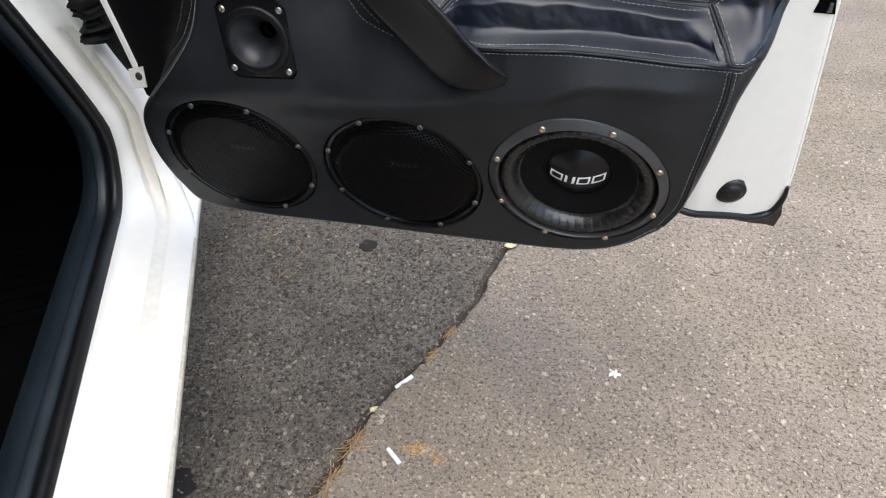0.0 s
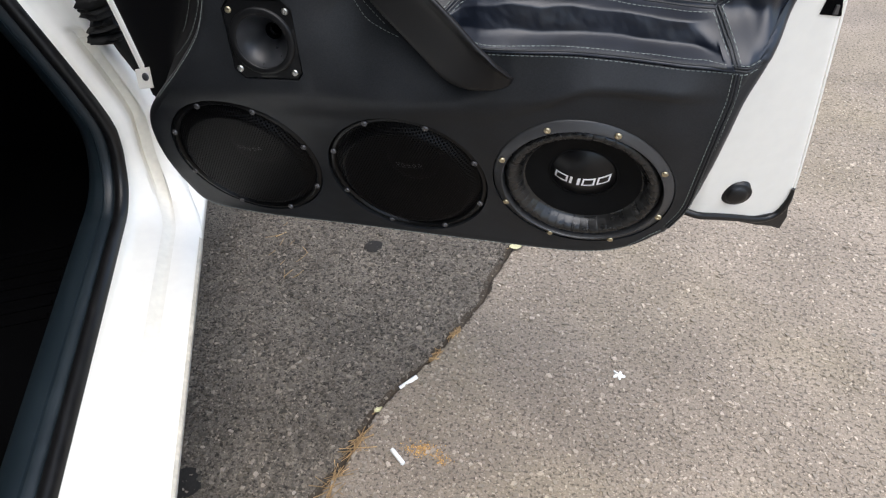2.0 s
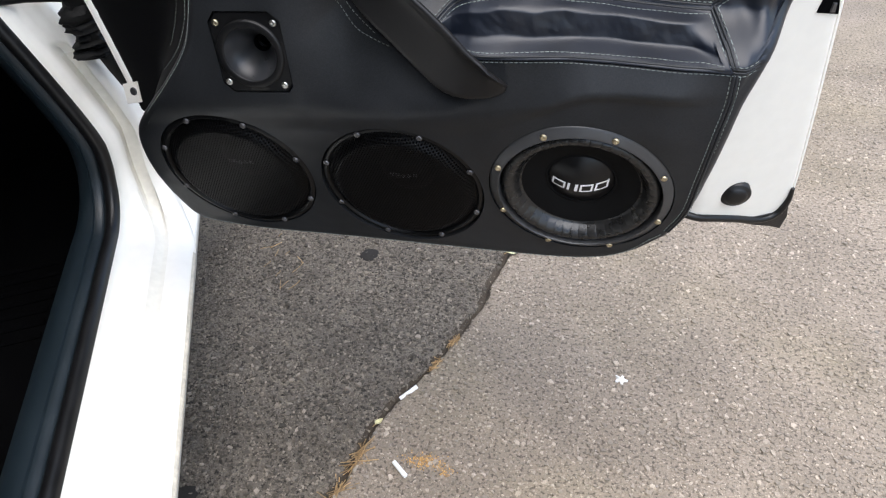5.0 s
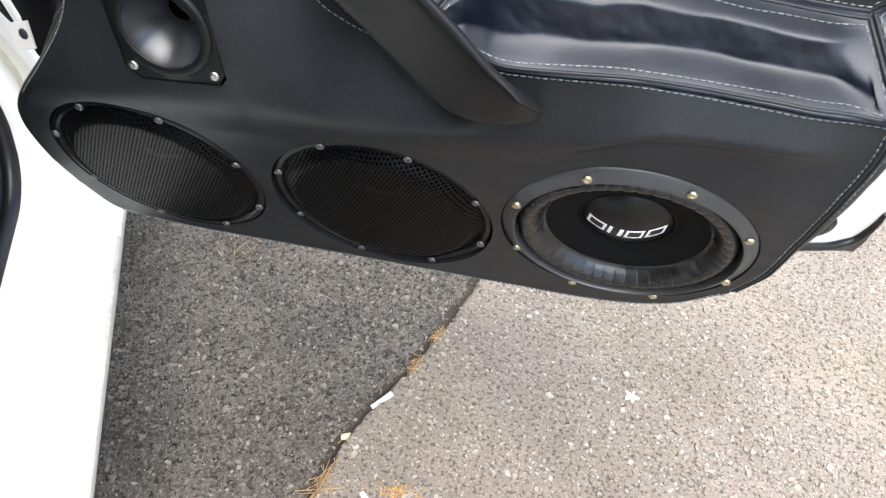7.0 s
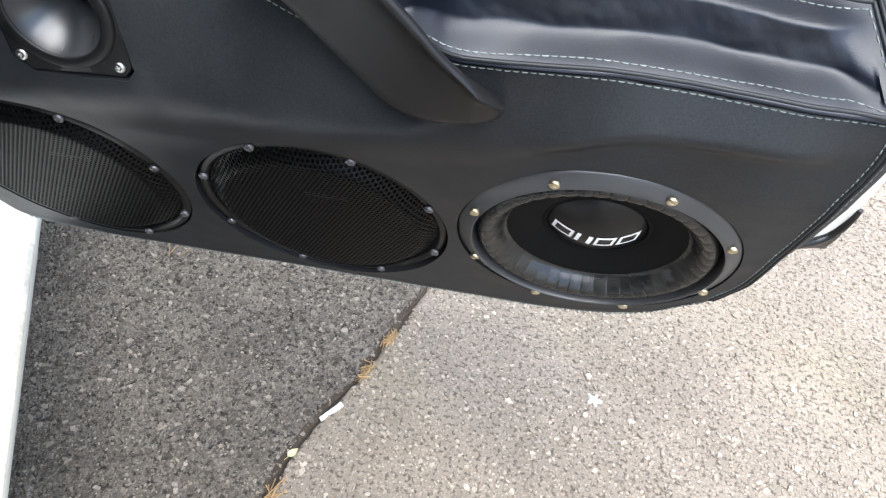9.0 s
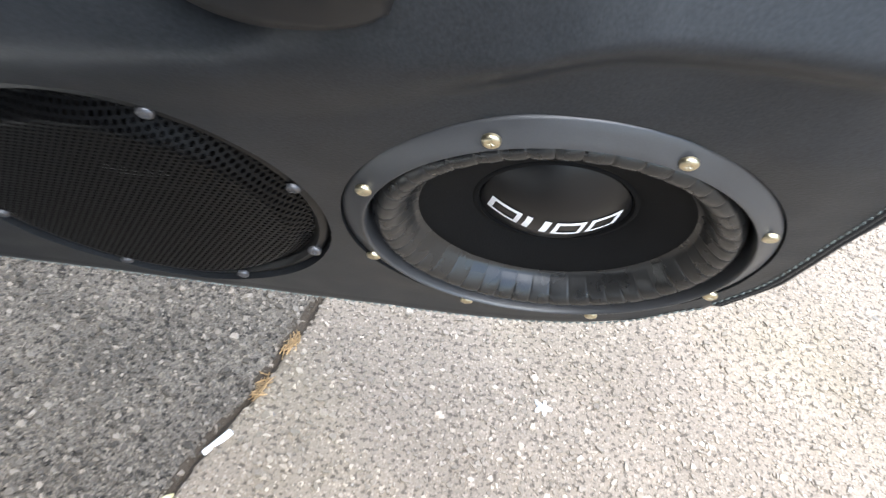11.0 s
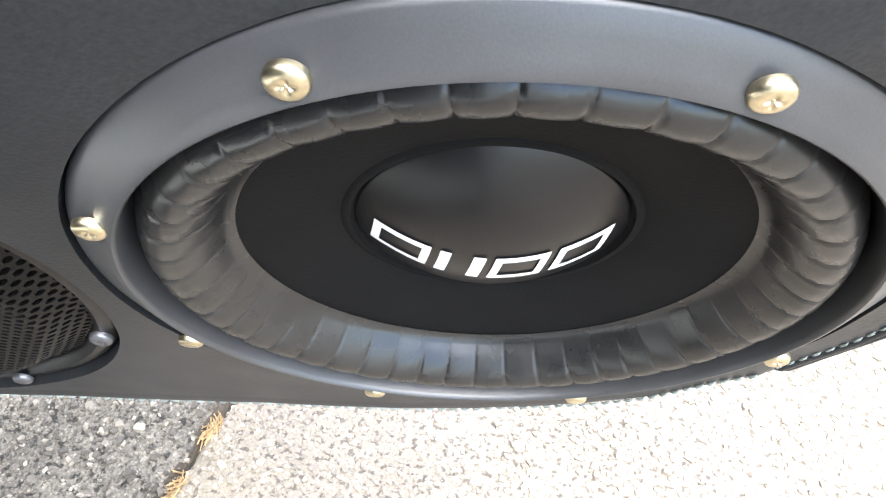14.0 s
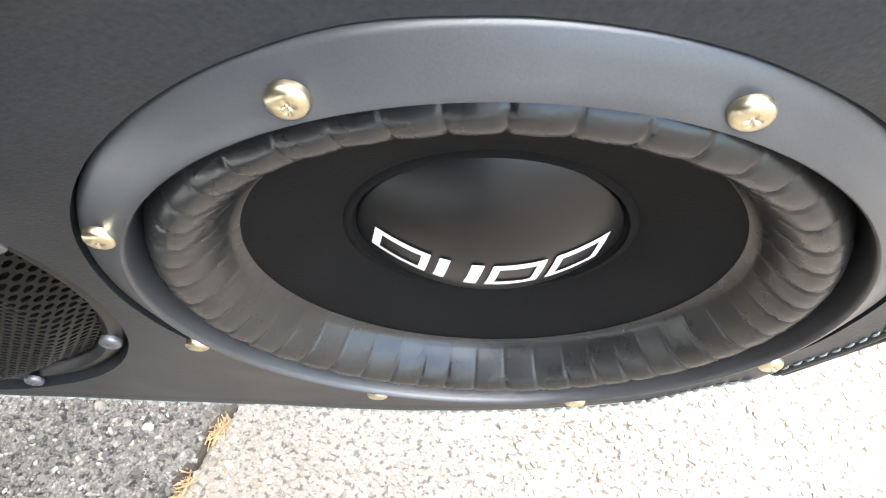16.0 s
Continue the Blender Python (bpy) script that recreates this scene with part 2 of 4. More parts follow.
def revolve(profile, segs=96, closed=False, wobble=None):
    """Turns (radius, height) pairs round z."""
    bm = bmesh.new()
    rings = []
    for r, h in profile:
        if r < 1e-6:
            rings.append([bm.verts.new((0, 0, h))])
        else:
            ring = []
            for i in range(segs):
                a = 2 * math.pi * i / segs
                dr, dh = wobble(r, h, a) if wobble else (0, 0)
                ring.append(bm.verts.new(((r + dr) * math.cos(a), (r + dr) * math.sin(a), h + dh)))
            rings.append(ring)
    pairs = list(zip(rings, rings[1:])) + ([(rings[-1], rings[0])] if closed else [])
    for a, b in pairs:
        for i in range(segs):
            j = (i + 1) % segs
            if len(a) == 1 and len(b) == 1:
                continue
            if len(a) == 1:
                bm.faces.new((a[0], b[i], b[j]))
            elif len(b) == 1:
                bm.faces.new((a[i], b[0], a[j]))
            else:
                bm.faces.new((a[i], b[i], b[j], a[j]))
    bmesh.ops.recalc_face_normals(bm, faces=bm.faces)
    return bm


def tube(points, radius, segs=10, cap=True):
    """A round bar along points; radius may be a list."""
    bm = bmesh.new()
    pts = [Vector(p) for p in points]
    radii = [float(r) for r in radius] if isinstance(radius, (list, tuple)) else [radius] * len(pts)
    up = Vector((0.3, 0.2, 1)).normalized()
    rings = []
    for i, p in enumerate(pts):
        way = (pts[min(i + 1, len(pts) - 1)] - pts[max(i - 1, 0)]).normalized()
        side = way.cross(up).normalized()
        top = side.cross(way)
        rings.append([bm.verts.new(p + radii[i] * (math.cos(2 * math.pi * k / segs) * side + math.sin(2 * math.pi * k / segs) * top)) for k in range(segs)])
    for a, b in zip(rings, rings[1:]):
        for k in range(segs):
            bm.faces.new((a[k], a[(k + 1) % segs], b[(k + 1) % segs], b[k]))
    if cap:
        bm.faces.new(rings[0][::-1])
        bm.faces.new(rings[-1])
    bmesh.ops.recalc_face_normals(bm, faces=bm.faces)
    return bm


def sheet(rows, closed_rows=False):
    """A skin over rows of points of one length."""
    bm = bmesh.new()
    grid = [[bm.verts.new(p) for p in row] for row in rows]
    for a, b in zip(grid, grid[1:]):
        n = len(a)
        for i in range(n if closed_rows else n - 1):
            bm.faces.new((a[i], a[(i + 1) % n], b[(i + 1) % n], b[i]))
    bmesh.ops.recalc_face_normals(bm, faces=bm.faces)
    return bm


def box(x0, x1, y0, y1, z0, z1, bevel=0.0):
    bm = bmesh.new()
    bmesh.ops.create_cube(bm, size=1)
    bm.transform(Matrix.Translation(((x0 + x1) / 2, (y0 + y1) / 2, (z0 + z1) / 2)) @ Matrix.Diagonal((x1 - x0, y1 - y0, z1 - z0, 1)))
    if bevel:
        bmesh.ops.bevel(bm, geom=bm.edges[:], offset=bevel, segments=2, affect="EDGES")
    return bm


def prism(outline, h0, h1, bevel=0.0):
    """A flat outline in xy raised from h0 to h1, with its upper rim bevelled."""
    bm = bmesh.new()
    low = [bm.verts.new((x, y, h0)) for x, y in outline]
    face = bm.faces.new(low)
    up = bmesh.ops.extrude_face_region(bm, geom=[face])
    bmesh.ops.translate(bm, verts=[v for v in up["geom"] if isinstance(v, bmesh.types.BMVert)], vec=(0, 0, h1 - h0))
    bmesh.ops.recalc_face_normals(bm, faces=bm.faces)
    if bevel:
        rim = [e for e in bm.edges if all(abs(v.co.z - h1) < 1e-6 for v in e.verts)]
        bmesh.ops.bevel(bm, geom=rim, offset=bevel, segments=2, affect="EDGES")
    return bm


def cut(ob, cutters):
    """Cuts closed meshes out of ob for good."""
    made = []
    for bm in cutters:
        me = bpy.data.meshes.new("cutter")
        bm.to_mesh(me)
        bm.free()
        c = new("cutter", me)
        c.matrix_world = Matrix()
        md = ob.modifiers.new("cut", "BOOLEAN")
        md.operation, md.solver, md.object = "DIFFERENCE", "EXACT", c
        made.append(c)
    bpy.context.view_layer.update()
    done = bpy.data.meshes.new_from_object(ob.evaluated_get(bpy.context.evaluated_depsgraph_get()))
    ob.modifiers.clear()
    done.set_sharp_from_angle(angle=radians(40))
    ob.data = done
    for c in made:
        bpy.data.objects.remove(c)


def ease(t):
    t = min(1.0, max(0.0, t))
    return t * t * (3 - 2 * t)


def spread(values, at):
    """Straight-line value between (place, value) pairs."""
    return float(np.interp(at, [v[0] for v in values], [v[1] for v in values]))


def smooth_line(points, n):
    """n points along a Catmull-Rom curve through the given ones."""
    p = np.array(points, float)
    ext = np.vstack([2 * p[0] - p[1], p, 2 * p[-1] - p[-2]])
    out = []
    for s in np.linspace(0, len(p) - 1, n):
        i = min(int(s), len(p) - 2)
        u = s - i
        a, b, c, d = ext[i : i + 4]
        out.append(0.5 * (2 * b + (c - a) * u + (2 * a - 5 * b + 4 * c - d) * u * u + (3 * b - a - 3 * c + d) * u**3))
    return np.array(out)

# ---- ground ----
CRACK = [(-60, -16.0), (-3, -0.98), (-0.6, -0.47), (-0.17, -0.364), (-0.112, -0.349), (-0.042, -0.336), (0.002, -0.331), (0.064, -0.31), (0.14, -0.269), (0.236, -0.239), (0.314, -0.212), (0.413, -0.199), (0.498, -0.185), (1.2, -0.06), (4, 0.4), (60, 10.0)]


def crack_x(y):
    wob = 0.006 * noise.noise((y * 14, 3.1, 0)) + 0.003 * noise.noise((y * 60, 7.7, 0)) if abs(y) < 3 else 0
    return spread(CRACK, y) + wob


def ground_z(s, x, y):
    fade = 1.0 if abs(y) < 2.0 and abs(s) < 2 else 0.0
    z = fade * (0.0018 * noise.noise((x * 9, y * 9, 0)) + 0.0007 * noise.noise((x * 60, y * 60, 5)))
    edge = 0.0075 + 0.0045 * noise.noise((y * 25, 1.0, 2.0))
    z -= fade * 0.0085 * math.exp(-((s + 0.003) / max(0.002, edge)) ** 2)
    return z - (0.003 * ease((0.01 - s) / 0.02) if fade else 0)


def build_ground():
    ys = [-400, -60, -12, -4, -2, -1.2, -0.8] + [-0.6 + 0.009 * i for i in range(250)] + [1.8, 2.1, 2.6, 3.5, 6, 14, 60, 400]
    ss = [-400, -60, -12, -4, -2, -1.2, -0.9] + [-0.75 + 0.012 * i for i in range(60)] + [-0.026, -0.018, -0.012, -0.008, -0.005, -0.0025, 0, 0.0025, 0.005, 0.008, 0.012, 0.018] + [0.028 + 0.014 * i for i in range(86)] + [1.4, 1.8, 2.6, 5, 14, 60, 400]
    verts, faces, side = [], [], []
    for y in ys:
        cx = crack_x(max(-60, min(60, y)))
        for s in ss:
            verts.append((cx + s, y, ground_z(s, cx + s, y)))
    n = len(ss)
    for j in range(len(ys) - 1):
        for i in range(n - 1):
            faces.append((j * n + i, j * n + i + 1, (j + 1) * n + i + 1, (j + 1) * n + i))
            wide = 0.0080 + 0.006 * noise.noise((ys[j] * 18, 5.0, 1.0))
            side.append(2 if -wide - 0.003 < 0.5 * (ss[i] + ss[i + 1]) < wide - 0.003 else 0 if ss[i + 1] <= 0.001 else 1)
    ob = from_lists("ground", verts, faces, DARK_ASPHALT, smooth=True)
    ob.data.materials.append(PALE_ASPHALT)
    ob.data.materials.append(SOIL)
    ob.data.polygons.foreach_set("material_index", side)
    return tagged(ob, "worn grey asphalt with a darker patch along a crack", "ground", kind="structure")


ground = build_ground()


def build_aggregate(name, count, dark, material, label, seed):
    """Chips of stone half sunk in the asphalt."""
    rng = np.random.default_rng(seed)
    verts, faces = [], []
    made = 0
    while made < count:
        y = -0.42 + 1.9 * rng.random() ** 1.5
        x = -0.85 + 2.1 * rng.random() ** 1.05
        s = x - crack_x(y)
        if (s < 0) != dark or abs(s) < 0.006:
            continue
        r = min(0.0065, 0.0022 * math.exp(0.48 * rng.standard_normal()))
        h = r * (0.18 + 0.42 * rng.random())
        k = int(rng.integers(4, 7))
        turn, squash, lean = rng.random() * 6.28, 0.42 + 0.5 * rng.random(), rng.random() * 6.28
        z = ground_z(s, x, y)
        b = len(verts)
        ang = [2 * math.pi * (i + 0.75 * rng.random()) / k for i in range(k)]
        for scale, up in ((1.12, -0.0012), (0.78, h)):
            for a in ang:
                px, py = r * scale * math.cos(a), r * scale * squash * math.sin(a)
                tilt = 0.25 * (px * math.cos(lean) + py * math.sin(lean)) if up > 0 else 0
                verts.append((x + px * math.cos(turn) - py * math.sin(turn), y + px * math.sin(turn) + py * math.cos(turn), z + up + tilt))
        for i in range(k):
            faces.append((b + i, b + (i + 1) % k, b + k + (i + 1) % k, b + k + i))
        faces.append(tuple(b + k + i for i in range(k)))
        made += 1
    return tagged(from_lists(name, verts, faces, material), label, "gravel", kind="stuff")


def build_loose(count, seed):
    """Bigger pale stones, thinly spread in the asphalt."""
    rng = np.random.default_rng(seed)
    verts, faces = [], []
    for _ in range(count):
        y, x = -0.42 + 1.7 * rng.random() ** 1.4, -0.85 + 1.9 * rng.random()
        s = x - crack_x(y)
        r = min(0.0065, 0.0026 * math.exp(0.38 * rng.standard_normal()))
        k, turn, squash, z = int(rng.integers(5, 8)), rng.random() * 6.28, 0.5 + 0.45 * rng.random(), ground_z(s, x, y)
        ang = [2 * math.pi * (i + 0.7 * rng.random()) / k for i in range(k)]
        b = len(verts)
        for scale, up in ((1.1, -0.001), (1.0, 0.0005), (0.7, r * 0.35)):
            for a in ang:
                px, py = r * scale * math.cos(a), r * scale * squash * math.sin(a)
                verts.append((x + px * math.cos(turn) - py * math.sin(turn), y + px * math.sin(turn) + py * math.cos(turn), z + up))
        for q in (0, k):
            faces += [(b + q + i, b + q + (i + 1) % k, b + q + k + (i + 1) % k, b + q + k + i) for i in range(k)]
        faces.append(tuple(b + 2 * k + i for i in range(k)))
    return tagged(from_lists("pale_stones", verts, faces, LOOSE_STONE), "scattered light grey stones bedded in asphalt", "gravel", kind="stuff")


build_loose(230, 21)
build_aggregate("dark_aggregate", 42000, True, DARK_STONE, "dark grey stone chips bedded in old asphalt", 4)
build_aggregate("pale_aggregate", 68000, False, PALE_STONE, "pale grey stone chips bedded in worn asphalt", 5)

# ---- car body beside the open door ----
CAR = pose(-0.5836, 0, 0, 0, 0, 25.9)
car = thing("car", CAR, "white car with its front door standing open", "car")


def moved(bm, m):
    bm.transform(m)
    return bm


def aperture(profile, y0=-1.7, top=1.25, filled=(), stop=9.0):
    """Sweeps (x, height, pillar_x, pillar_height) along the sill, round the corner and up the hinge pillar."""
    steps = [(y, 0.28, 0.0) for y in np.linspace(y0, 0.11, 24)]
    steps += [(0.11 + 0.13 * math.sin(a), 0.41 - 0.13 * math.cos(a), a / (math.pi / 2)) for a in np.linspace(0.08, math.pi / 2, 16)]
    steps += [(0.24, z, 1.0) for z in (0.43, 0.45, 0.47, 0.49, 0.51, 0.53, 0.55, 0.57, 0.585, 0.595, 0.605, 0.615, 0.64, 0.68, 0.74, 0.82, 0.92, 1.05, top)]
    rows = []
    for y, z, t in [q for q in steps if q[1] <= stop]:
        a = t * math.pi / 2
        ny, nz = -math.sin(a), math.cos(a)
        rise = max(0.0, z - 0.44)
        lean = 0.006 * ease((z - 0.36) / 0.1) - 0.36 * rise * rise / (rise + 0.05)
        e = ease(t)
        rows.append([((1 - e) * x + e * (px + lean), y + ((1 - e) * h + e * ph) * ny, z + ((1 - e) * h + e * ph) * nz) for x, h, px, ph in profile])
        f = ease((z - 0.590) / 0.025)
        if filled and f > 0:
            low, high = filled
            a, b = Vector(rows[-1][low]), Vector(rows[-1][high])
            for i in range(low + 1, high):
                rows[-1][i] = tuple(Vector(rows[-1][i]).lerp(a.lerp(b, (i - low) / (high - low)), f))
    bm = sheet(rows)
    bm.transform(CAR)
    return bm


part("sill", aperture([(-0.12, -0.14, -0.03, -0.30), (-0.045, -0.10, -0.04, -0.16), (-0.006, -0.030, -0.042, -0.030), (-0.001, -0.010, -0.044, -0.010), (-0.0015, -0.004, -0.0445, 0.000), (-0.005, 0, -0.046, 0.008), (-0.011, 0.0005, -0.050, 0.0115), (-0.0135, 0.0025, -0.057, 0.0145), (-0.040, 0.006, -0.060, 0.014), (-0.050, 0.008, -0.063, -0.012), (-0.056, 0.016, -0.085, -0.009), (-0.066, 0.020, -0.087, 0.019), (-0.095, 0.026, -0.091, 0.025), (-0.104, 0.030, -0.097, 0.030), (-0.108, 0.036, -0.100, 0.036), (-0.110, 0.046, -0.102, 0.046)], filled=(8, 11)), WHITE, car, "white painted sill and hinge pillar")


def seal_profile():
    ring = [(math.cos(a), math.sin(a)) for a in np.linspace(0, 2 * math.pi, 13)]
    return [(-0.121 + 0.0115 * c, 0.046 + 0.012 * s, -0.113 + 0.0115 * c, 0.046 + 0.012 * s) for c, s in ring]


# Strip over the step: dirt on the sill, painted shade in the pillar groove.
step_strip = [(-0.0420, 0.0070, -0.0606, 0.0100), (-0.0470, 0.0080, -0.0622, -0.0085), (-0.0505, 0.0094, -0.0650, -0.0112), (-0.0555, 0.0160, -0.0845, -0.0080), (-0.0600, 0.0188, -0.0864, 0.0100)]
part("step_dirt_and_shade", aperture(step_strip, y0=-1.6, stop=0.59), STEP_CREAM, car, "cream dirt in the sill step, pillar groove shade in its colour")
below = [(-0.12, -0.142), (-0.045, -0.102), (-0.007, -0.031), (-0.002, -0.011), (-0.0025, -0.005), (-0.006, -0.001), (-0.0125, 0.0), (-0.05, 0.004)]
lip = [[(x, y, 0.28 + h) for x, h in ((-0.0003, -0.0085), (0.0001, -0.0045), (-0.0012, -0.0025), (-0.0032, 0.0003))] for y in np.linspace(-1.6, 0.10, 20)]
part("sill_lip", moved(sheet(lip), CAR), LIP, car, "grimy cream edge of the sill")
part("sill_end", moved(sheet([[(x, y, 0.28 + h) for x, h in below] for y in (0.06, 0.2, 0.35, 0.5)]), CAR), WHITE, car, "white end of the sill under the door")
part("door_seal", aperture(seal_profile()), RUBBER, car, "black rubber door seal")
part("sill_trim", aperture([(-0.131, 0.02, -0.123, 0.02), (-0.133, 0.045, -0.125, 0.04), (-0.138, 0.050, -0.131, 0.044), (-0.149, 0.050, -0.141, 0.044), (-0.1510, 0.0465, -0.1425, 0.041), (-0.1530, 0.0500, -0.144, 0.0435), (-0.165, 0.050, -0.151, 0.040), (-0.186, 0.043, -0.163, 0.030), (-0.193, 0.032, -0.168, 0.015), (-0.196, 0.010, -0.171, 0.0), (-0.199, -0.14, -0.176, -0.2)]), TRIM, car, "dark blue-grey plastic sill trim")


def in_car(bm):
    bm.transform(CAR)
    return bm


part("floor_carpet", in_car(box(-1.45, -0.183, -1.7, 0.95, 0.13, 0.15)), DEEP, car, "black floor carpet")
for k in range(7):
    part("mat_rib", in_car(tube([(-0.62, 0.10 + 0.035 * k, 0.152), (-0.30, 0.12 + 0.035 * k, 0.152)], 0.006, 6)), DEEP, car)
# Unseen near-black wall, added to keep the cabin dark.
part("unseen_firewall", in_car(box(-1.45, -0.13, 0.80, 0.84, 0.15, 1.05)), DEEP, car)
part("dashboard", in_car(box(-1.45, -0.16, 0.45, 0.80, 0.70, 0.98, 0.03)), PLASTIC, car)
# Unseen roof and pillar, added to hold light off cabin and hinge pillar.
part("unseen_roof", in_car(box(-1.45, -0.09, -1.7, 0.35, 1.40, 1.44, 0.01)), WHITE, car)
part("unseen_windscreen_pillar", in_car(tube([(-0.10, 0.62, 0.93), (-0.115, 0.38, 1.16), (-0.13, 0.10, 1.36), (-0.14, -0.05, 1.41)], [0.05, 0.045, 0.04, 0.035], 12)), WHITE, car)
# Unseen far and rear walls in near-black, added to darken the cabin.
part("unseen_far_side", in_car(box(-1.50, -1.45, -1.7, 1.0, 0.2, 1.40)), DEEP, car)
part("unseen_rear_wall", in_car(box(-1.45, -0.05, -1.74, -1.70, 0.2, 1.40)), DEEP, car)
# Dark sheet added where the glass would be, to stop light.
part("windscreen_light_block", in_car(sheet([[(-1.45, 0.80, 1.0), (-0.14, 0.80, 1.0)], [(-1.45, 0.34, 1.41), (-0.14, 0.34, 1.41)]])), DEEP, car)
part("rear_side", in_car(box(-0.06, 0.0, -1.9, -1.25, 0.25, 1.40, 0.01)), WHITE, car)
part("wing", in_car(box(-0.05, 0.012, 0.42, 1.70, 0.25, 0.92, 0.01)), WHITE, car)
part("far_wing", in_car(box(-1.53, -1.47, 0.42, 1.70, 0.25, 0.92, 0.01)), WHITE, car)
part("far_panel", in_car(box(-1.53, -1.503, -1.74, 0.42, 0.22, 0.95, 0.008)), WHITE, car)
part("tailgate", in_car(box(-1.50, -0.02, -1.80, -1.745, 0.25, 0.98, 0.012)), WHITE, car)
part("bonnet", in_car(sheet([[(x, y, z + 0.035 * (1 - ((x + 0.76) / 0.76) ** 2)) for x in np.linspace(-1.50, -0.02, 13)] for y, z in ((0.79, 0.955), (1.1, 0.935), (1.4, 0.90), (1.62, 0.85), (1.72, 0.78), (1.74, 0.62))])), WHITE, car, "white bonnet")
part("front_bumper", in_car(box(-1.51, -0.01, 1.68, 1.80, 0.20, 0.60, 0.03)), WHITE, car)
part("underbody", in_car(box(-1.45, -0.13, -1.7, 1.5, 0.126, 0.145)), DEEP, car)

tyre_profile = [(0.19, -0.07), (0.215, -0.086), (0.27, -0.085), (0.288, -0.07), (0.29, 0.0), (0.288, 0.07), (0.27, 0.085), (0.215, 0.086), (0.19, 0.07)]
for wx, wy in ((-0.16, 1.06), (-1.34, 1.06), (-0.16, -1.42), (-1.34, -1.42)):
    axle = CAR @ Matrix.Translation((wx, wy, 0.288)) @ Matrix.Rotation(math.pi / 2, 4, "Y")
    wheel = part("wheel", moved(revolve(tyre_profile, 48, closed=True), axle), RUBBER, car, "black rubber tyre")
    part("rim", moved(revolve([(0, 0.05), (0.05, 0.055), (0.17, 0.06), (0.19, 0.07), (0.19, -0.07), (0, -0.07)], 40), axle), DULL, wheel, "grey steel rim")

# ---- open door ----
ZC = 0.509


LOW_SEAM = [(-0.16, 0.692), (-0.106, 0.690), (-0.056, 0.690), (-0.009, 0.690), (0.037, 0.688), (0.082, 0.685), (0.146, 0.6805), (0.160, 0.6805), (0.171, 0.683)]
HIGH_SEAM = [(-0.165, 0.703), (-0.1575, 0.7125), (-0.150, 0.7200), (-0.1385, 0.7290), (-0.118, 0.7375), (-0.087, 0.7415), (-0.060, 0.7410), (-0.035, 0.7390), (0.027, 0.7325), (0.0675, 0.7280), (0.107, 0.7245), (0.1195, 0.724)]


BROW = [(-0.6, 0.612), (-0.19, 0.620), (-0.10, 0.625), (-0.05, 0.629), (-0.03, 0.636), (-0.012, 0.646), (0.007, 0.653), (0.05, 0.654), (0.13, 0.650), (0.2, 0.648)]


EDGE_Y = [(0.36, 0.040), (0.44, 0.0225), (0.48, 0.0132), (0.51, 0.006), (0.54, -0.002), (0.57, -0.010), (0.60, -0.0175), (0.63, -0.0215), (0.66, -0.0235), (0.70, -0.024)]
BEND = [(0.38, 0.03), (0.41, 0.078), (0.449, 0.104), (0.488, 0.1225), (0.543, 0.1305), (0.603, 0.1385), (0.645, 0.145), (0.69, 0.154), (0.72, 0.166), (0.75, 0.180), (0.93, 0.235)]


def skin_y(x, z):
    """The face of the door card: it leans under below, stands upright above and falls back over the armrest."""
    lean = -0.276 * (z - ZC) + 0.004
    bend = spread(BROW, x)
    tilt = ease((x + 0.33) / 0.09) * ease((-0.10 - x) / 0.05)
    top = -0.0285 + 0.0045 * ease((x + 0.08) / 0.08) + 0.018 * tilt
    out = max(0.0, top - (-0.276 * (bend - ZC) + 0.004)) + 0.0015
    upright = top - out * min(1.4, max(-0.7 * tilt, (0.690 - z) / (0.690 - bend)))
    deep = 0.0009 + 0.0043 * ease((x + 0.10) / 0.08)
    under = lean + deep * ease(1 - (bend - z) / 0.055)
    soft = 0.018 + 0.044 * ease((-0.03 - x) / 0.10)
    over = ease((z - bend + 0.55 * soft) / soft)
    y = over * upright + (1 - over) * under
    near_edge = ease((x - 0.085) / 0.055) * ease((0.70 - z) / 0.02)
    y += near_edge * (spread(EDGE_Y, z) - y)
    low = spread(LOW_SEAM, x)
    right = ease((x + 0.17 + 0.6 * max(0.0, z - 0.70)) / 0.05)
    y -= 0.018 * right * tilt * ease((z - low) / 0.035)
    y += right * ((0.043 + 0.010 * ease((x + 0.10) / 0.08)) * ease((z - low) / 0.046))
    facet = ease((x - 0.150 + 0.6 * max(0.0, z - 0.69)) / 0.012) * ease((z - low) / 0.02) * ease((0.176 + 0.55 * (z - 0.69) - x) / 0.014)
    y += 0.0026 * facet * math.sin(6.283 * (x + 0.35 * (z - 0.7) - 0.149) / 0.034)
    past = max(0.0, x - spread(BEND, z))
    y += 1.5 * past * past / (past + 0.006) if past > 0 else 0.0
    groove = 0.0016 * math.exp(-(((z - low) / 0.0022) ** 2)) * ease((x + 0.15) / 0.03)
    y += groove + 0.0010 * noise.noise((x * 17, z * 17, 3.0)) + 0.0003 * noise.noise((x * 55, z * 55, 8.0))
    return min(y, metal_y(x, z) - 0.008) if x < 0.1 else y


def card_y(x, z):
    """As skin_y, but hollowed where the armrest pad covers it."""
    low, high = spread(LOW_SEAM, x), spread(HIGH_SEAM, x)
    under = ease((x + 0.150) / 0.01) * ease((0.136 - 0.6 * (z - low) - x) / 0.008) * ease((z - low + 0.003) / 0.005) * ease((high - 0.001 - z) / 0.004)
    return skin_y(x, z) + 0.030 * under


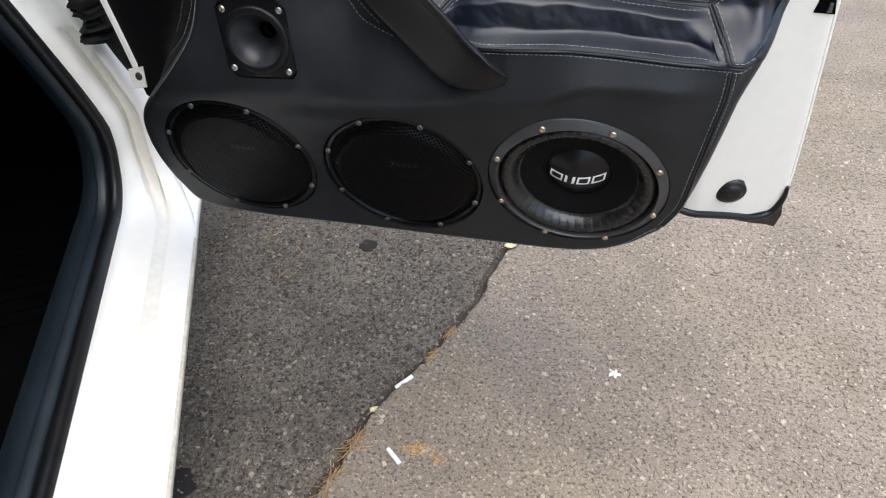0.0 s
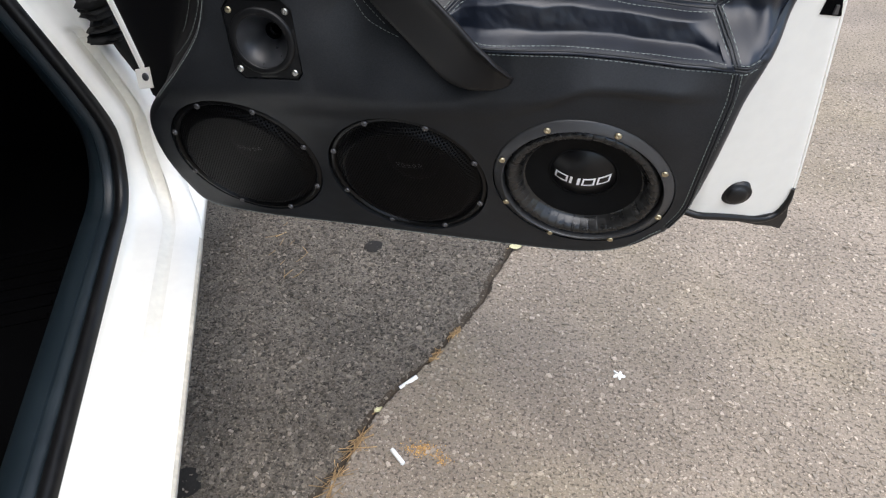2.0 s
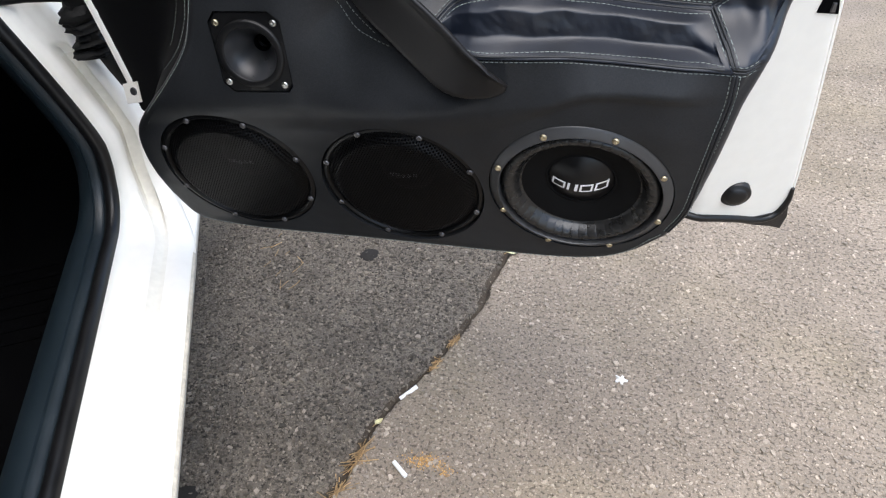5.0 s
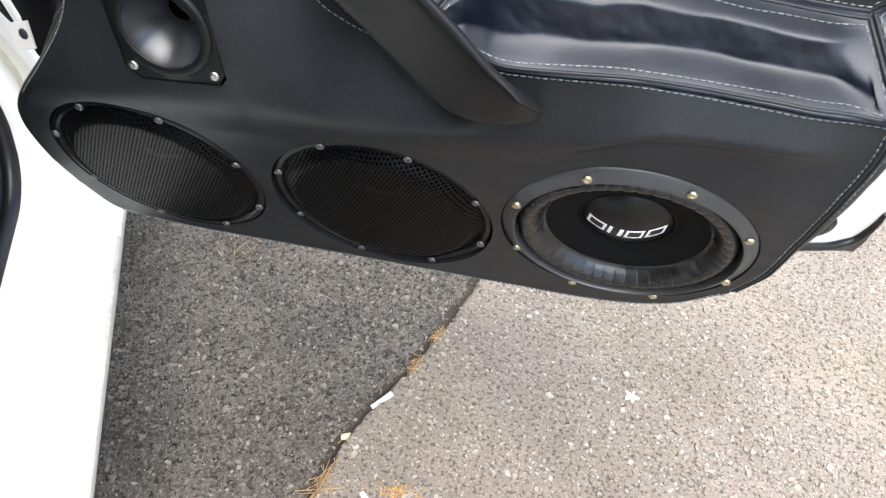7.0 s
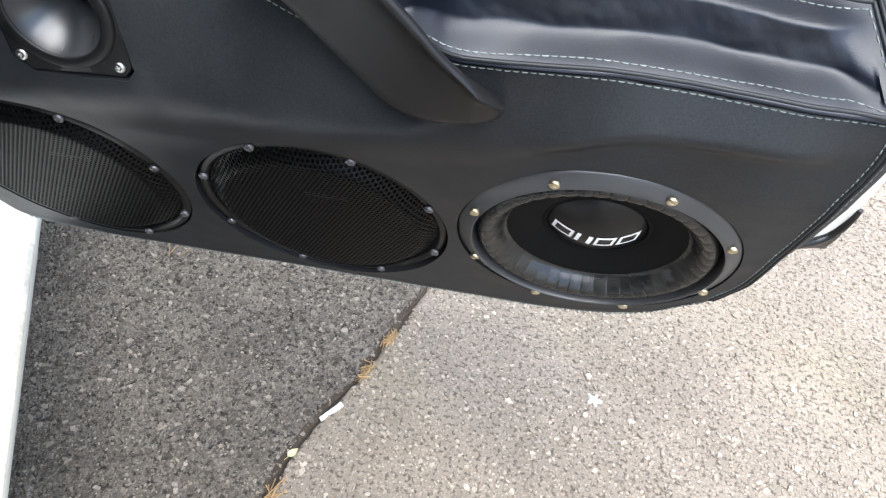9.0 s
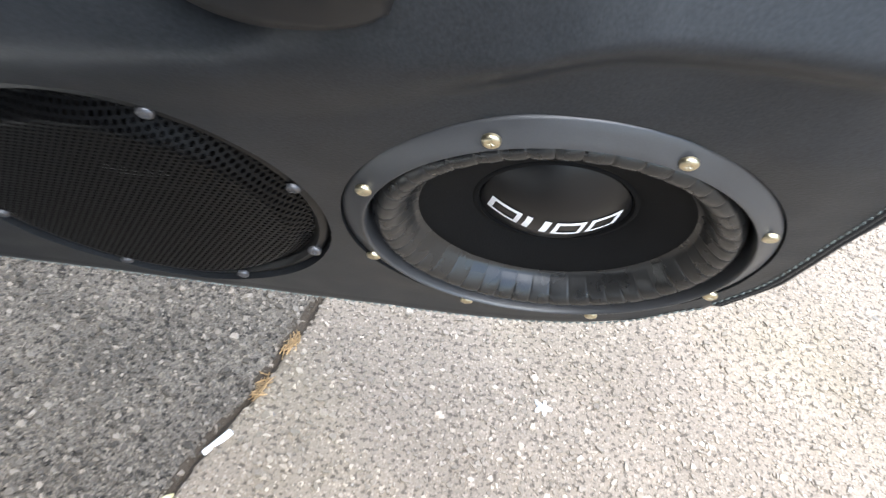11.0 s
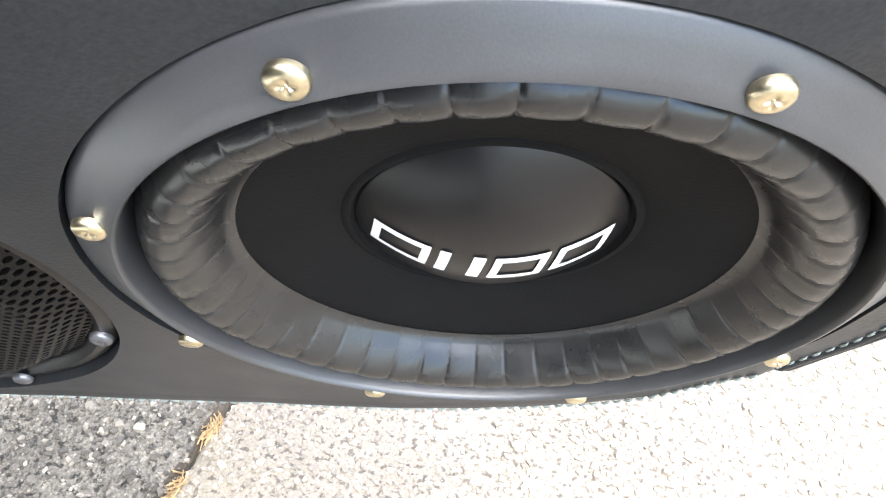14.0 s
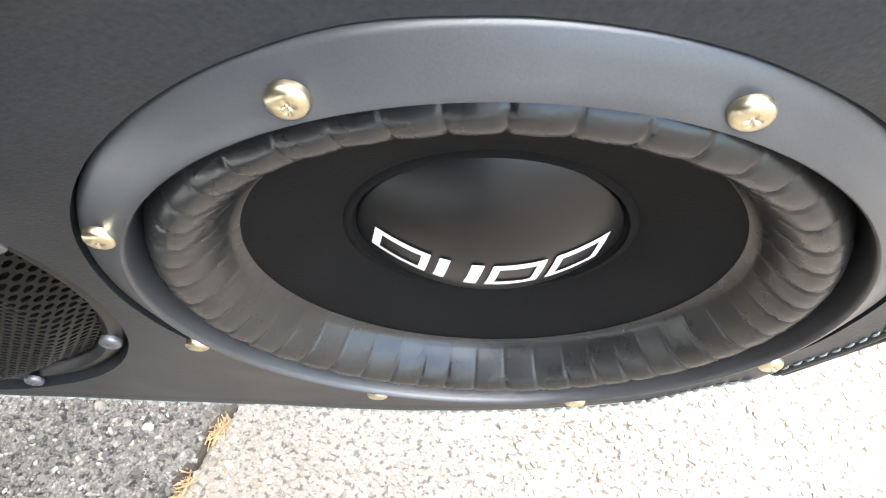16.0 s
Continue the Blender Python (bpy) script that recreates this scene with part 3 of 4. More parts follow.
OUT_LOW = [(-0.576, 0.448), (-0.555, 0.402), (-0.50, 0.3865), (-0.42, 0.382), (-0.334, 0.382), (-0.25, 0.380), (-0.169, 0.3785), (-0.051, 0.377), (0.017, 0.382), (0.066, 0.401), (0.107, 0.437)]
OUT_RIGHT = [(0.107, 0.437), (0.130, 0.486), (0.1435, 0.543), (0.155, 0.603), (0.1645, 0.645), (0.1845, 0.69), (0.2015, 0.72), (0.217, 0.75), (0.29, 0.93)]
OUT_LEFT = [(-0.576, 0.448), (-0.582, 0.49), (-0.579, 0.53), (-0.568, 0.565), (-0.545, 0.594), (-0.493, 0.642), (-0.451, 0.69), (-0.430, 0.733), (-0.419, 0.78), (-0.410, 0.93)]
OUT_TOP = [(-0.410, 0.93), (-0.2, 0.93), (0.0, 0.93), (0.29, 0.93)]

# white metal of the door
def metal_y(x, z):
    return 0.14 - 0.30 * (min(z, 0.76) - 0.418) + 0.55 * max(0.0, x - 0.15)


REAR = [(0.30, 0.278), (0.375, 0.281), (0.417, 0.280), (0.515, 0.273), (0.631, 0.263), (0.70, 0.257), (0.93, 0.238)]


def build_metal():
    rows, hem = [], []
    for v in np.linspace(0, 1, 60) ** 1.5:
        level = 0.342 + v * (0.93 - 0.342)
        rear = spread(REAR, level) - 0.008
        corner = 0.032 - math.sqrt(max(0.0, 0.032**2 - max(0.0, 0.374 - level) ** 2)) if level < 0.374 else 0.0
        xs = [-0.40] + list(np.linspace(-0.36, 0.12, 8)) + list(np.linspace(0.14, rear - corner, 16))
        front = []
        for x in xs:
            foot = 0.342 + 0.41 * max(0.0, 0.243 - max(x, 0.12))
            z = foot + v * (0.93 - foot)
            front.append((x, metal_y(x, z), z))
        x, y, z = front[-1]
        rows.append(front + [(x + 0.003, y + 0.003, z), (x + 0.004, y + 0.012, z), (x + 0.002, y + 0.05, z), (-0.40, metal_y(-0.40, z) + 0.05, z)])
        hem.append([(rear - 0.02, metal_y(rear, z) + 0.030, z), (rear + 0.006, metal_y(rear, z) + 0.010, z), (rear + 0.0085, metal_y(rear, z) + 0.012, z), (rear + 0.008, metal_y(rear, z) + 0.018, z), (rear - 0.02, metal_y(rear, z) + 0.060, z)])
    bm = sheet(rows)
    metal = part("door", bm, WHITE, car, "open front door with black leather card over white metal")
    part("outer_skin", sheet(hem), WHITE, metal, "white folded door edge")
    return metal


door = build_metal()


def build_card():
    nu, nv, roll = 190, 190, 0.013
    lo, hi = smooth_line(OUT_LOW, nu), smooth_line(OUT_TOP, nu)
    le, ri = smooth_line(OUT_LEFT, nv), smooth_line(OUT_RIGHT, nv)
    grid = np.zeros((nv, nu, 2))
    for j in range(nv):
        v = j / (nv - 1)
        for i in range(nu):
            u = i / (nu - 1)
            grid[j, i] = (1 - v) * lo[i] + v * hi[i] + (1 - u) * le[j] + u * ri[j] - ((1 - u) * (1 - v) * lo[0] + u * (1 - v) * lo[-1] + (1 - u) * v * hi[0] + u * v * hi[-1])
    middle = np.array([-0.2, 0.62])
    rim = [(0, i) for i in range(nu)] + [(j, nu - 1) for j in range(1, nv)] + [(nv - 1, i) for i in range(nu - 2, -1, -1)] + [(j, 0) for j in range(nv - 2, 0, -1)]
    edge = np.array([grid[j, i] for j, i in rim])
    ahead = np.roll(edge, -3, 0) - np.roll(edge, 3, 0)
    normal = np.stack([ahead[:, 1], -ahead[:, 0]], 1)
    normal /= np.linalg.norm(normal, axis=1)[:, None]
    for _ in range(6):
        normal = (np.roll(normal, 1, 0) + normal + np.roll(normal, -1, 0)) / 3
    normal /= np.linalg.norm(normal, axis=1)[:, None]
    shrink = np.array([1 - 2.7 * roll / 0.75, 1 - 2.4 * roll / 0.54])
    inner = (grid - middle) * shrink + middle
    rim_in = edge - normal * roll
    for (j, i), p in zip(rim, rim_in):
        inner[j, i] = p
    verts = [(x, card_y(x, z), z) for x, z in inner.reshape(-1, 2)]
    faces = [(j * nu + i, j * nu + i + 1, (j + 1) * nu + i + 1, (j + 1) * nu + i) for j in range(nv - 1) for i in range(nu - 1)]
    ring = [j * nu + i for j, i in rim]
    n = len(rim)
    for a in (0.3, 0.6, 0.9, 1.2, math.pi / 2, 9):
        b = len(verts)
        for k in range(n):
            x, z = rim_in[k]
            y = card_y(x, z)
            out = normal[k] * roll * math.sin(min(a, math.pi / 2))
            back = roll * (1 + 1.4 * max(0.0, normal[k][0]) ** 2)
            deep = max(0.115, y + back + 0.004) if a == 9 else y + back * (1 - math.cos(a))
            flare = 0.24 * max(0.0, normal[k][0]) * ease((z - 0.55) / 0.06) * ease((0.73 - z) / 0.04) * (deep - y - back) if a == 9 else 0.0
            verts.append((x + out[0] + flare, deep, z + out[1]))
        fresh = [b + k for k in range(n)]
        faces += [(ring[k], fresh[k], fresh[(k + 1) % n], ring[(k + 1) % n]) for k in range(n)]
        ring = fresh
    faces.append(tuple(ring))
    me = bpy.data.meshes.new("door_card")
    me.from_pydata(verts, [], faces)
    bm = bmesh.new()
    bm.from_mesh(me)
    bmesh.ops.recalc_face_normals(bm, faces=bm.faces)
    ob = part("door_card", bm, LEATHER, door, "black leather door card with pale stitching")
    return ob


def speaker_pose(x, y, z, spin=0.0):
    """Local z points out of the leaning lower face of the card."""
    n = Vector((0, -0.964, -0.266)).normalized()
    u = Vector((0, -0.266, 0.964)).normalized()
    m = Matrix((Vector((1, 0, 0)), u, n)).transposed().to_4x4()
    m = m @ Matrix.Rotation(radians(spin), 4, "Z")
    m.translation = (x, y, z)
    return m


SUB, MID_A, MID_B = speaker_pose(0, 0, 0.509), speaker_pose(-0.2202, 0.0078, 0.4945), speaker_pose(-0.4437, 0.0030, 0.502, -2.1)
HORN = Matrix.Translation((-0.3621, -0.0285, 0.686)) @ Matrix.Rotation(radians(3.4), 4, "Z") @ Matrix.Rotation(radians(87.6), 4, "X")
HORN_OUT = [(-0.031, 0.0475), (0.031, 0.0475), (0.042, 0.037), (0.042, -0.036), (0.035, -0.0445), (-0.030, -0.0445), (-0.041, -0.034), (-0.041, 0.036)]


card = build_card()
holes = [moved(revolve([(0, -0.06), (r, -0.06), (r, 0.03), (0, 0.03)], 96), m) for m, r in ((SUB, 0.1072), (MID_A, 0.1053), (MID_B, 0.1053))]
holes.append(moved(prism([(x * 1.03, y * 1.03) for x, y in HORN_OUT], -0.07, 0.03), HORN))
cut(card, holes)
card.data.materials.append(PAD)
for face in card.data.polygons:
    x, z = (PLACE[card] @ face.center).xz
    if x > 0.1195 + 0.60 * max(0.0, 0.724 - z) and spread(LOW_SEAM, x) < z < 0.725 + 0.86 * (x - 0.1195):
        face.material_index = 1


def stitches(line, parent, gap=0.0050, length=0.0040, radius=0.00048, lift=0.0003, face=None):
    """A row of stitches along (x, z) points on the card."""
    pts = smooth_line(line, 400)
    far = np.r_[0, np.cumsum(np.linalg.norm(np.diff(pts, axis=0), axis=1))]
    verts, faces = [], []
    s = gap / 2
    while s + length < far[-1]:
        ends = []
        for d in (s, s + length):
            x, z = np.interp(d, far, pts[:, 0]), np.interp(d, far, pts[:, 1])
            ends.append(Vector((x, (face or face_y)(x, z) - lift, z)))
        way = (ends[1] - ends[0]).normalized()
        side = way.cross(Vector((0, -1, 0))).normalized()
        out = side.cross(way)
        b = len(verts)
        for f, thick, sink in ((0, 0.5, 1.2), (0.25, 1, 0), (0.75, 1, 0), (1, 0.5, 1.2)):
            c = ends[0].lerp(ends[1], f) + out * radius * sink * (1 if out.y > 0 else -1)
            for k in range(5):
                a = 2 * math.pi * k / 5
                verts.append(c + radius * thick * (math.cos(a) * side + math.sin(a) * out))
        for q in range(3):
            faces += [(b + q * 5 + k, b + q * 5 + (k + 1) % 5, b + q * 5 + 5 + (k + 1) % 5, b + q * 5 + 5 + k) for k in range(5)]
        s += gap
    return from_lists("stitching", verts, faces, THREAD, parent, True)


def beside(line, d):
    """A line shifted by d to its left."""
    p = smooth_line(line, 40)
    t = np.gradient(p, axis=0)
    t /= np.linalg.norm(t, axis=1)[:, None]
    return p + d * np.stack([-t[:, 1], t[:, 0]], 1)


def high_z(x):
    return spread(HIGH_SEAM, x)


def pad_y(x, z):
    """A ledge that runs back from the seam, an upright face, and a soft upper roll."""
    low, high = spread(LOW_SEAM, x), max(high_z(x), spread(LOW_SEAM, x) + 0.006)
    t = min(1.0, max(0.0, (z - low) / (high - low)))
    front, back = skin_y(x, low), skin_y(x, high)
    w = min(1.0, max(0.0, t + math.sin(math.pi * t) * (0.13 * noise.noise((x * 9, z * 14, 2.0)) + 0.07 * noise.noise((x * 30, z * 60, 5.0)))))
    f = 0.46 * ease(w / 0.30) + 0.12 * w + 0.42 * ease((w - 0.76) / 0.24)
    crease = (0.0022 * noise.noise((x * 22, z * 40, 1.0)) + 0.0008 * noise.noise((x * 70, z * 90, 4.0)) + 0.0004 * noise.noise((x * 160 + 60 * z, z * 120, 6.0))) * math.sin(math.pi * t)
    y = front + (back - front) * f + crease
    inside = ease((0.146 - 0.027 * t - x) / 0.035)
    y = inside * y + (1 - inside) * skin_y(x, z) - 0.0015 - 0.0025 * (1 - ease(t / 0.25))
    return min(y, card_y(x, z) - 0.0012)


def face_y(x, z):
    if -0.17 < x < 0.135 and spread(LOW_SEAM, x) < z < high_z(x):
        return pad_y(x, z)
    return skin_y(x, z)


def build_pad():
    rows = []
    for v in np.linspace(0, 1, 48):
        row = []
        for u in np.linspace(0, 1, 200):
            x = -0.165 + u * (0.144 - 0.027 * v + 0.165)
            low = spread(LOW_SEAM, x) - 0.002
            high = max(high_z(x), low + 0.004) + 0.002
            z = low + v * (high - low)
            sink = 0.004 if v in (0.0, 1.0) or u == 1.0 else 0.0
            row.append((x, pad_y(x, z) + sink, z))
        rows.append(row)
    part("armrest_pad", sheet(rows), PAD, door, "glossy soft black leather armrest pad")


build_pad()


def edge_row(roll=0.013):
    """The row of stitches that runs round the lower corner and along the rolled lower edge."""
    edge = smooth_line(OUT_LOW, 120)[14:]
    ahead = np.gradient(edge, axis=0)
    normal = np.stack([ahead[:, 1], -ahead[:, 0]], 1)
    normal /= np.linalg.norm(normal, axis=1)[:, None]
    line, depth = [], []
    for p, n in zip(edge, normal):
        d = 0.0048 + 0.0072 * ease((p[0] - 0.03) / 0.07)
        q = p - n * roll
        line.append(p - n * d)
        depth.append(skin_y(*q) + roll * (1 - math.sqrt(1 - (1 - d / roll) ** 2)))
    order = np.argsort([p[0] for p in line])
    return np.array(line)[order], np.array(depth)[order]


EDGE_LINE, EDGE_DEPTH = edge_row()
for d in (0.0043, -0.0043):
    stitches(beside(LOW_SEAM, d), door)
    stitches(beside(HIGH_SEAM, d), door)
UP_SEAM = [(0.1445, 0.682), (0.1375, 0.6960), (0.1310, 0.7060), (0.1195, 0.724)]
DIAG_SEAM = [(0.1195, 0.725), (0.1295, 0.7335), (0.1395, 0.7428), (0.1485, 0.7492), (0.178, 0.772)]
SIDE_SEAM = [(0.146, 0.678), (0.1445, 0.645), (0.1378, 0.603), (0.1296, 0.543), (0.1213, 0.488), (0.104, 0.449), (0.068, 0.410), (0.011, 0.389)]
for line in (UP_SEAM, DIAG_SEAM, SIDE_SEAM[:6]):
    for d in (0.0043, -0.0043):
        stitches(beside(line, d), door)
stitches([(x, z) for x, z in EDGE_LINE], door, radius=0.00062, lift=0.0005, face=lambda x, z: np.interp(x, EDGE_LINE[:, 0], EDGE_DEPTH))
stitches([(-0.409, 0.80), (-0.414, 0.766), (-0.424, 0.733), (-0.444, 0.69), (-0.483, 0.645), (-0.530, 0.600)], door)
for line in ([(-0.300, 0.815), (-0.275, 0.762), (-0.2587, 0.7358), (-0.2435, 0.7117), (-0.2258, 0.7005), (-0.2041, 0.6913)], [(-0.290, 0.820), (-0.264, 0.765), (-0.2565, 0.7497), (-0.2488, 0.7334), (-0.2391, 0.7217), (-0.2200, 0.7041)]):
    stitches(line, door)


def welt(line, d):
    """The raised fold of leather on one side of a seam."""
    pts = [(x, face_y(x, z) + 0.0006, z) for x, z in smooth_line(beside(line, d), 90)]
    part("seam_fold", tube(pts, [0.0005] + [0.0016] * 88 + [0.0005], 8), LEATHER, door)


for line in (LOW_SEAM, HIGH_SEAM, UP_SEAM, DIAG_SEAM, SIDE_SEAM[:6]):
    for d in (0.0016, -0.0016):
        welt(line, d)


def build_handle():
    left = smooth_line([(-0.325, 0.92), (-0.272, 0.825), (-0.243, 0.772), (-0.220, 0.735), (-0.195, 0.707), (-0.172, 0.681), (-0.148, 0.656), (-0.127, 0.647), (-0.106, 0.6465), (-0.088, 0.6495), (-0.077, 0.654)], 60)
    right = smooth_line([(-0.285, 0.92), (-0.235, 0.848), (-0.205, 0.810), (-0.181, 0.780), (-0.162, 0.760), (-0.144, 0.742), (-0.127, 0.7235), (-0.110, 0.704), (-0.095, 0.690), (-0.084, 0.677), (-0.0745, 0.6625)], 60)
    rows = []
    for k, (a, b) in enumerate(zip(left, right)):
        taper = 0.12 + 0.88 * min(1.0, (59 - k) / 9) ** 0.6
        row = []
        for f, up in ((0.0, 0.030), (0.0, -0.0040), (0.015, -0.0056), (0.1, -0.0070), (0.3, -0.0098), (0.5, -0.0128), (0.65, -0.0155), (0.74, -0.0180), (0.81, -0.0212), (0.85, -0.0236), (0.88, -0.0250), (0.905, -0.0254), (0.928, -0.0246), (0.940, -0.0225), (0.925, -0.0190), (0.80, -0.012), (0.60, 0.006)):
            p = a + (b - a) * f * 1.12
            row.append((p[0], -0.030 + up * (taper if up < 0 else 1), p[1]))
        rows.append(row)
    bm = sheet(rows)
    part("pull_handle", bm, HANDLE, door, "slim black plastic pull handle")


build_handle()


def on_metal(x, z, lift=0.0):
    return (x, metal_y(x, z) - lift, z)


strip = [(0.10, 0.400), (0.15, 0.382), (0.20, 0.361), (0.232, 0.346), (0.254, 0.343), (0.268, 0.353), (0.275, 0.375), (0.276, 0.398)]
strip_pts = [on_metal(x, z, 0.002) for x, z in smooth_line(strip, 40)]
part("weatherstrip", tube(strip_pts, [0.0055] * 30 + list(np.linspace(0.0055, 0.0025, 10)), 8), RUBBER, door, "black rubber weatherstrip")
flap = [(0.205, 0.352), (0.262, 0.350), (0.276, 0.372), (0.282, 0.335), (0.277, 0.309), (0.262, 0.320), (0.24, 0.331)]
rows = [[on_metal(x, z, lift) for x, z in flap] for lift in (0.003, -0.006)]
bm = sheet(rows, closed_rows=True)
bm.verts.ensure_lookup_table()
bm.faces.new([bm.verts[i] for i in range(7)])
bm.faces.new([bm.verts[i] for i in range(13, 6, -1)])
bmesh.ops.recalc_face_normals(bm, faces=bm.faces)
part("corner_flap", bm, RUBBER, door, "black rubber corner flap", smooth=False)
face_turn = Matrix((Vector((0.876, 0.482, 0)), Vector((0.13, -0.24, 0.96)), Vector((0.46, -0.84, -0.27)))).transposed()
plug_turn = Matrix((Vector((0.985, 0.172, 0)), Vector((0.03, -0.18, 0.98)), Vector((0.17, -0.965, -0.18)))).transposed()
mm = plug_turn.to_4x4()
mm.translation = on_metal(0.195, 0.416, 0.004)
part("plug", moved(revolve([(0.0205, -0.014), (0.0205, 0.001), (0.0185, 0.003), (0.0155, 0.0035), (0.0142, 0.0055), (0.011, 0.0078), (0.006, 0.0088), (0, 0.009)], 40), mm), RUBBER, door, "round black rubber plug")
mm = face_turn.to_4x4()
mm.translation = on_metal(0.241, 0.699)
# No hole is cut: a black block carries the opening's shade as colour.
part("latch_shade", moved(prism([(-0.0125, -0.008), (0.0165, -0.0155), (0.0075, 0.009), (-0.0110, 0.0135)], -0.004, 0.0015), mm), DEEP, door, "black block with the latch opening's shade in its colour", smooth=False)
part("latch_tongue", moved(prism([(0.003, -0.010), (0.010, -0.0115), (0.007, 0.001), (0.002, 0.002)], 0.0015, 0.003, 0.0006), mm), DULL, door, smooth=False)

# hinge side: thin white flange, its bracket, recess trim darkened in colour for shade
bar = [(-0.678, 0.145, 0.548), (-0.689, 0.145, 0.62), (-0.701, 0.145, 0.69), (-0.720, 0.146, 0.80), (-0.742, 0.147, 0.93)]
bm = sheet([[(x - 0.003, y + 0.010, z), (x - 0.004, y, z), (x - 0.002, y - 0.002, z), (x + 0.001, y - 0.001, z), (x + 0.002, y + 0.006, z)] for x, y, z in bar])
part("hinge_flange", bm, WHITE, door, "thin white edge of the door metal")
bm = prism([(-0.012, -0.018), (0.013, -0.014), (0.011, 0.017), (-0.014, 0.012)], -0.002, 0.001, 0.0006)
mm = Matrix.Translation((-0.675, 0.139, 0.541)) @ Matrix.Rotation(math.pi / 2 - 0.25, 4, "X")
part("bracket", moved(bm, mm), WHITE, door, "small white metal bracket", smooth=False)
part("bracket_screw", moved(revolve([(0, 0.0022), (0.003, 0.0022), (0.0055, 0.0018), (0.0062, 0.001)], 18), mm @ Matrix.Translation((0.003, 0.002, 0))), DULL, door)


def recess_span(z):
    edge = spread([(p[1], p[0]) for p in OUT_LEFT[2:]], z)
    return spread([(0.470, -0.60), (0.485, -0.640), (0.500, -0.678), (0.545, -0.684)] + [(p[2], p[0] + 0.004) for p in bar], z), edge + 0.004


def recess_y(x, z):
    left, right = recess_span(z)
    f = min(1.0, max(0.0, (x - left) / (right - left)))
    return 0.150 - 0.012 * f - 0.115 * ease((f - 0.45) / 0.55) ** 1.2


def build_recess():
    rows = []
    for z in np.linspace(0.470, 0.93, 38):
        left, right = recess_span(z)
        rows.append([(x, recess_y(x, z), z) for x in np.linspace(left, right, 20)])
    # Same leather as the card, but the recess's shade is in its colour.
    part("recess_trim", sheet(rows), SHADE_BLACK, door, "black leather trim sunk at the hinge side, shade in its colour")


build_recess()
for line in ([(-0.536, 0.76), (-0.536, 0.714), (-0.539, 0.677), (-0.547, 0.652), (-0.560, 0.631)], [(-0.487, 0.76), (-0.486, 0.72), (-0.490, 0.69), (-0.502, 0.660), (-0.529, 0.634), (-0.556, 0.614)]):
    stitches(line, door, face=recess_y, lift=0.0008)


def rolled_boot():
    pts = smooth_line([(-0.056, 0.212, 0.588), (-0.058, 0.208, 0.606), (-0.062, 0.205, 0.640), (-0.060, 0.20, 0.69), (-0.055, 0.195, 0.78)], 60)
    bm = tube([tuple(p) for p in pts], [(0.011 + 0.011 * ease(k / 10)) * (1 + 0.10 * math.sin(1.7 * k) + 0.10 * math.sin(0.73 * k)) for k in range(60)], 20)
    for v in bm.verts:
        v.co += Vector((1, 1, 0)) * 0.016 * noise.noise(v.co * 42) + Vector((1, -1, 0.4)) * 0.008 * noise.noise(v.co * 95)
    return in_car(bm)


part("check_strap", in_car(tube([(-0.16, 0.21, 0.686), (-0.125, 0.205, 0.684), (-0.09, 0.20, 0.681), (-0.065, 0.196, 0.680)], [0.007, 0.0045, 0.004, 0.006], 10)), PLASTIC, door, "black door check strap")
part("wiring_boot", rolled_boot(), DULL_RUBBER, door, "black ribbed rubber wiring boot")

loom = tube([(-0.056, 0.225, 0.635), (-0.046, 0.222, 0.600), (-0.036, 0.217, 0.572), (-0.026, 0.212, 0.546), (-0.019, 0.208, 0.522)], [0.020, 0.021, 0.020, 0.017, 0.010], 14)
for v in loom.verts:
    v.co += Vector((1, 1, 0.3)) * 0.008 * noise.noise(v.co * 60)
part("wiring_loom", in_car(loom), DULL_RUBBER, door, "black taped wiring loom")

# ---- speakers ----
def screw_mesh(r=0.0042):
    """A pan head with a cross cut into it."""
    def head(q, h, a):
        x, y = q * math.cos(a) / r, q * math.sin(a) / r
        near, along = min(abs(x), abs(y)), max(abs(x), abs(y))
        return 0, -0.14 * r * ease((0.15 - near) / 0.08) * ease((0.46 - along) / 0.12)

    return revolve([(0, 0.42 * r)] + [(f * r, h * r) for f, h in ((0.10, 0.42), (0.2, 0.42), (0.3, 0.415), (0.4, 0.41), (0.5, 0.40), (0.6, 0.38), (0.72, 0.34), (0.84, 0.27), (0.94, 0.17), (0.99, 0.06), (1.0, -0.25))], 32, wobble=head)


def ring_of_screws(owner, material, radius, height, r):
    for k in range(8):
        a = radians(22.5 + 45 * k)
        bm = screw_mesh(r)
        bm.transform(Matrix.Translation((radius * math.cos(a), radius * math.sin(a), height)) @ Matrix.Rotation(0.12 * math.sin(5 * k + 1), 4, "X"))
        part("screw", bm, material, owner, local=True)


def cap_h(r, base=-0.0255, rise=0.0145, rim=0.0383):
    return base + rise * (1 - (r / rim) ** 2) if r < rim else base


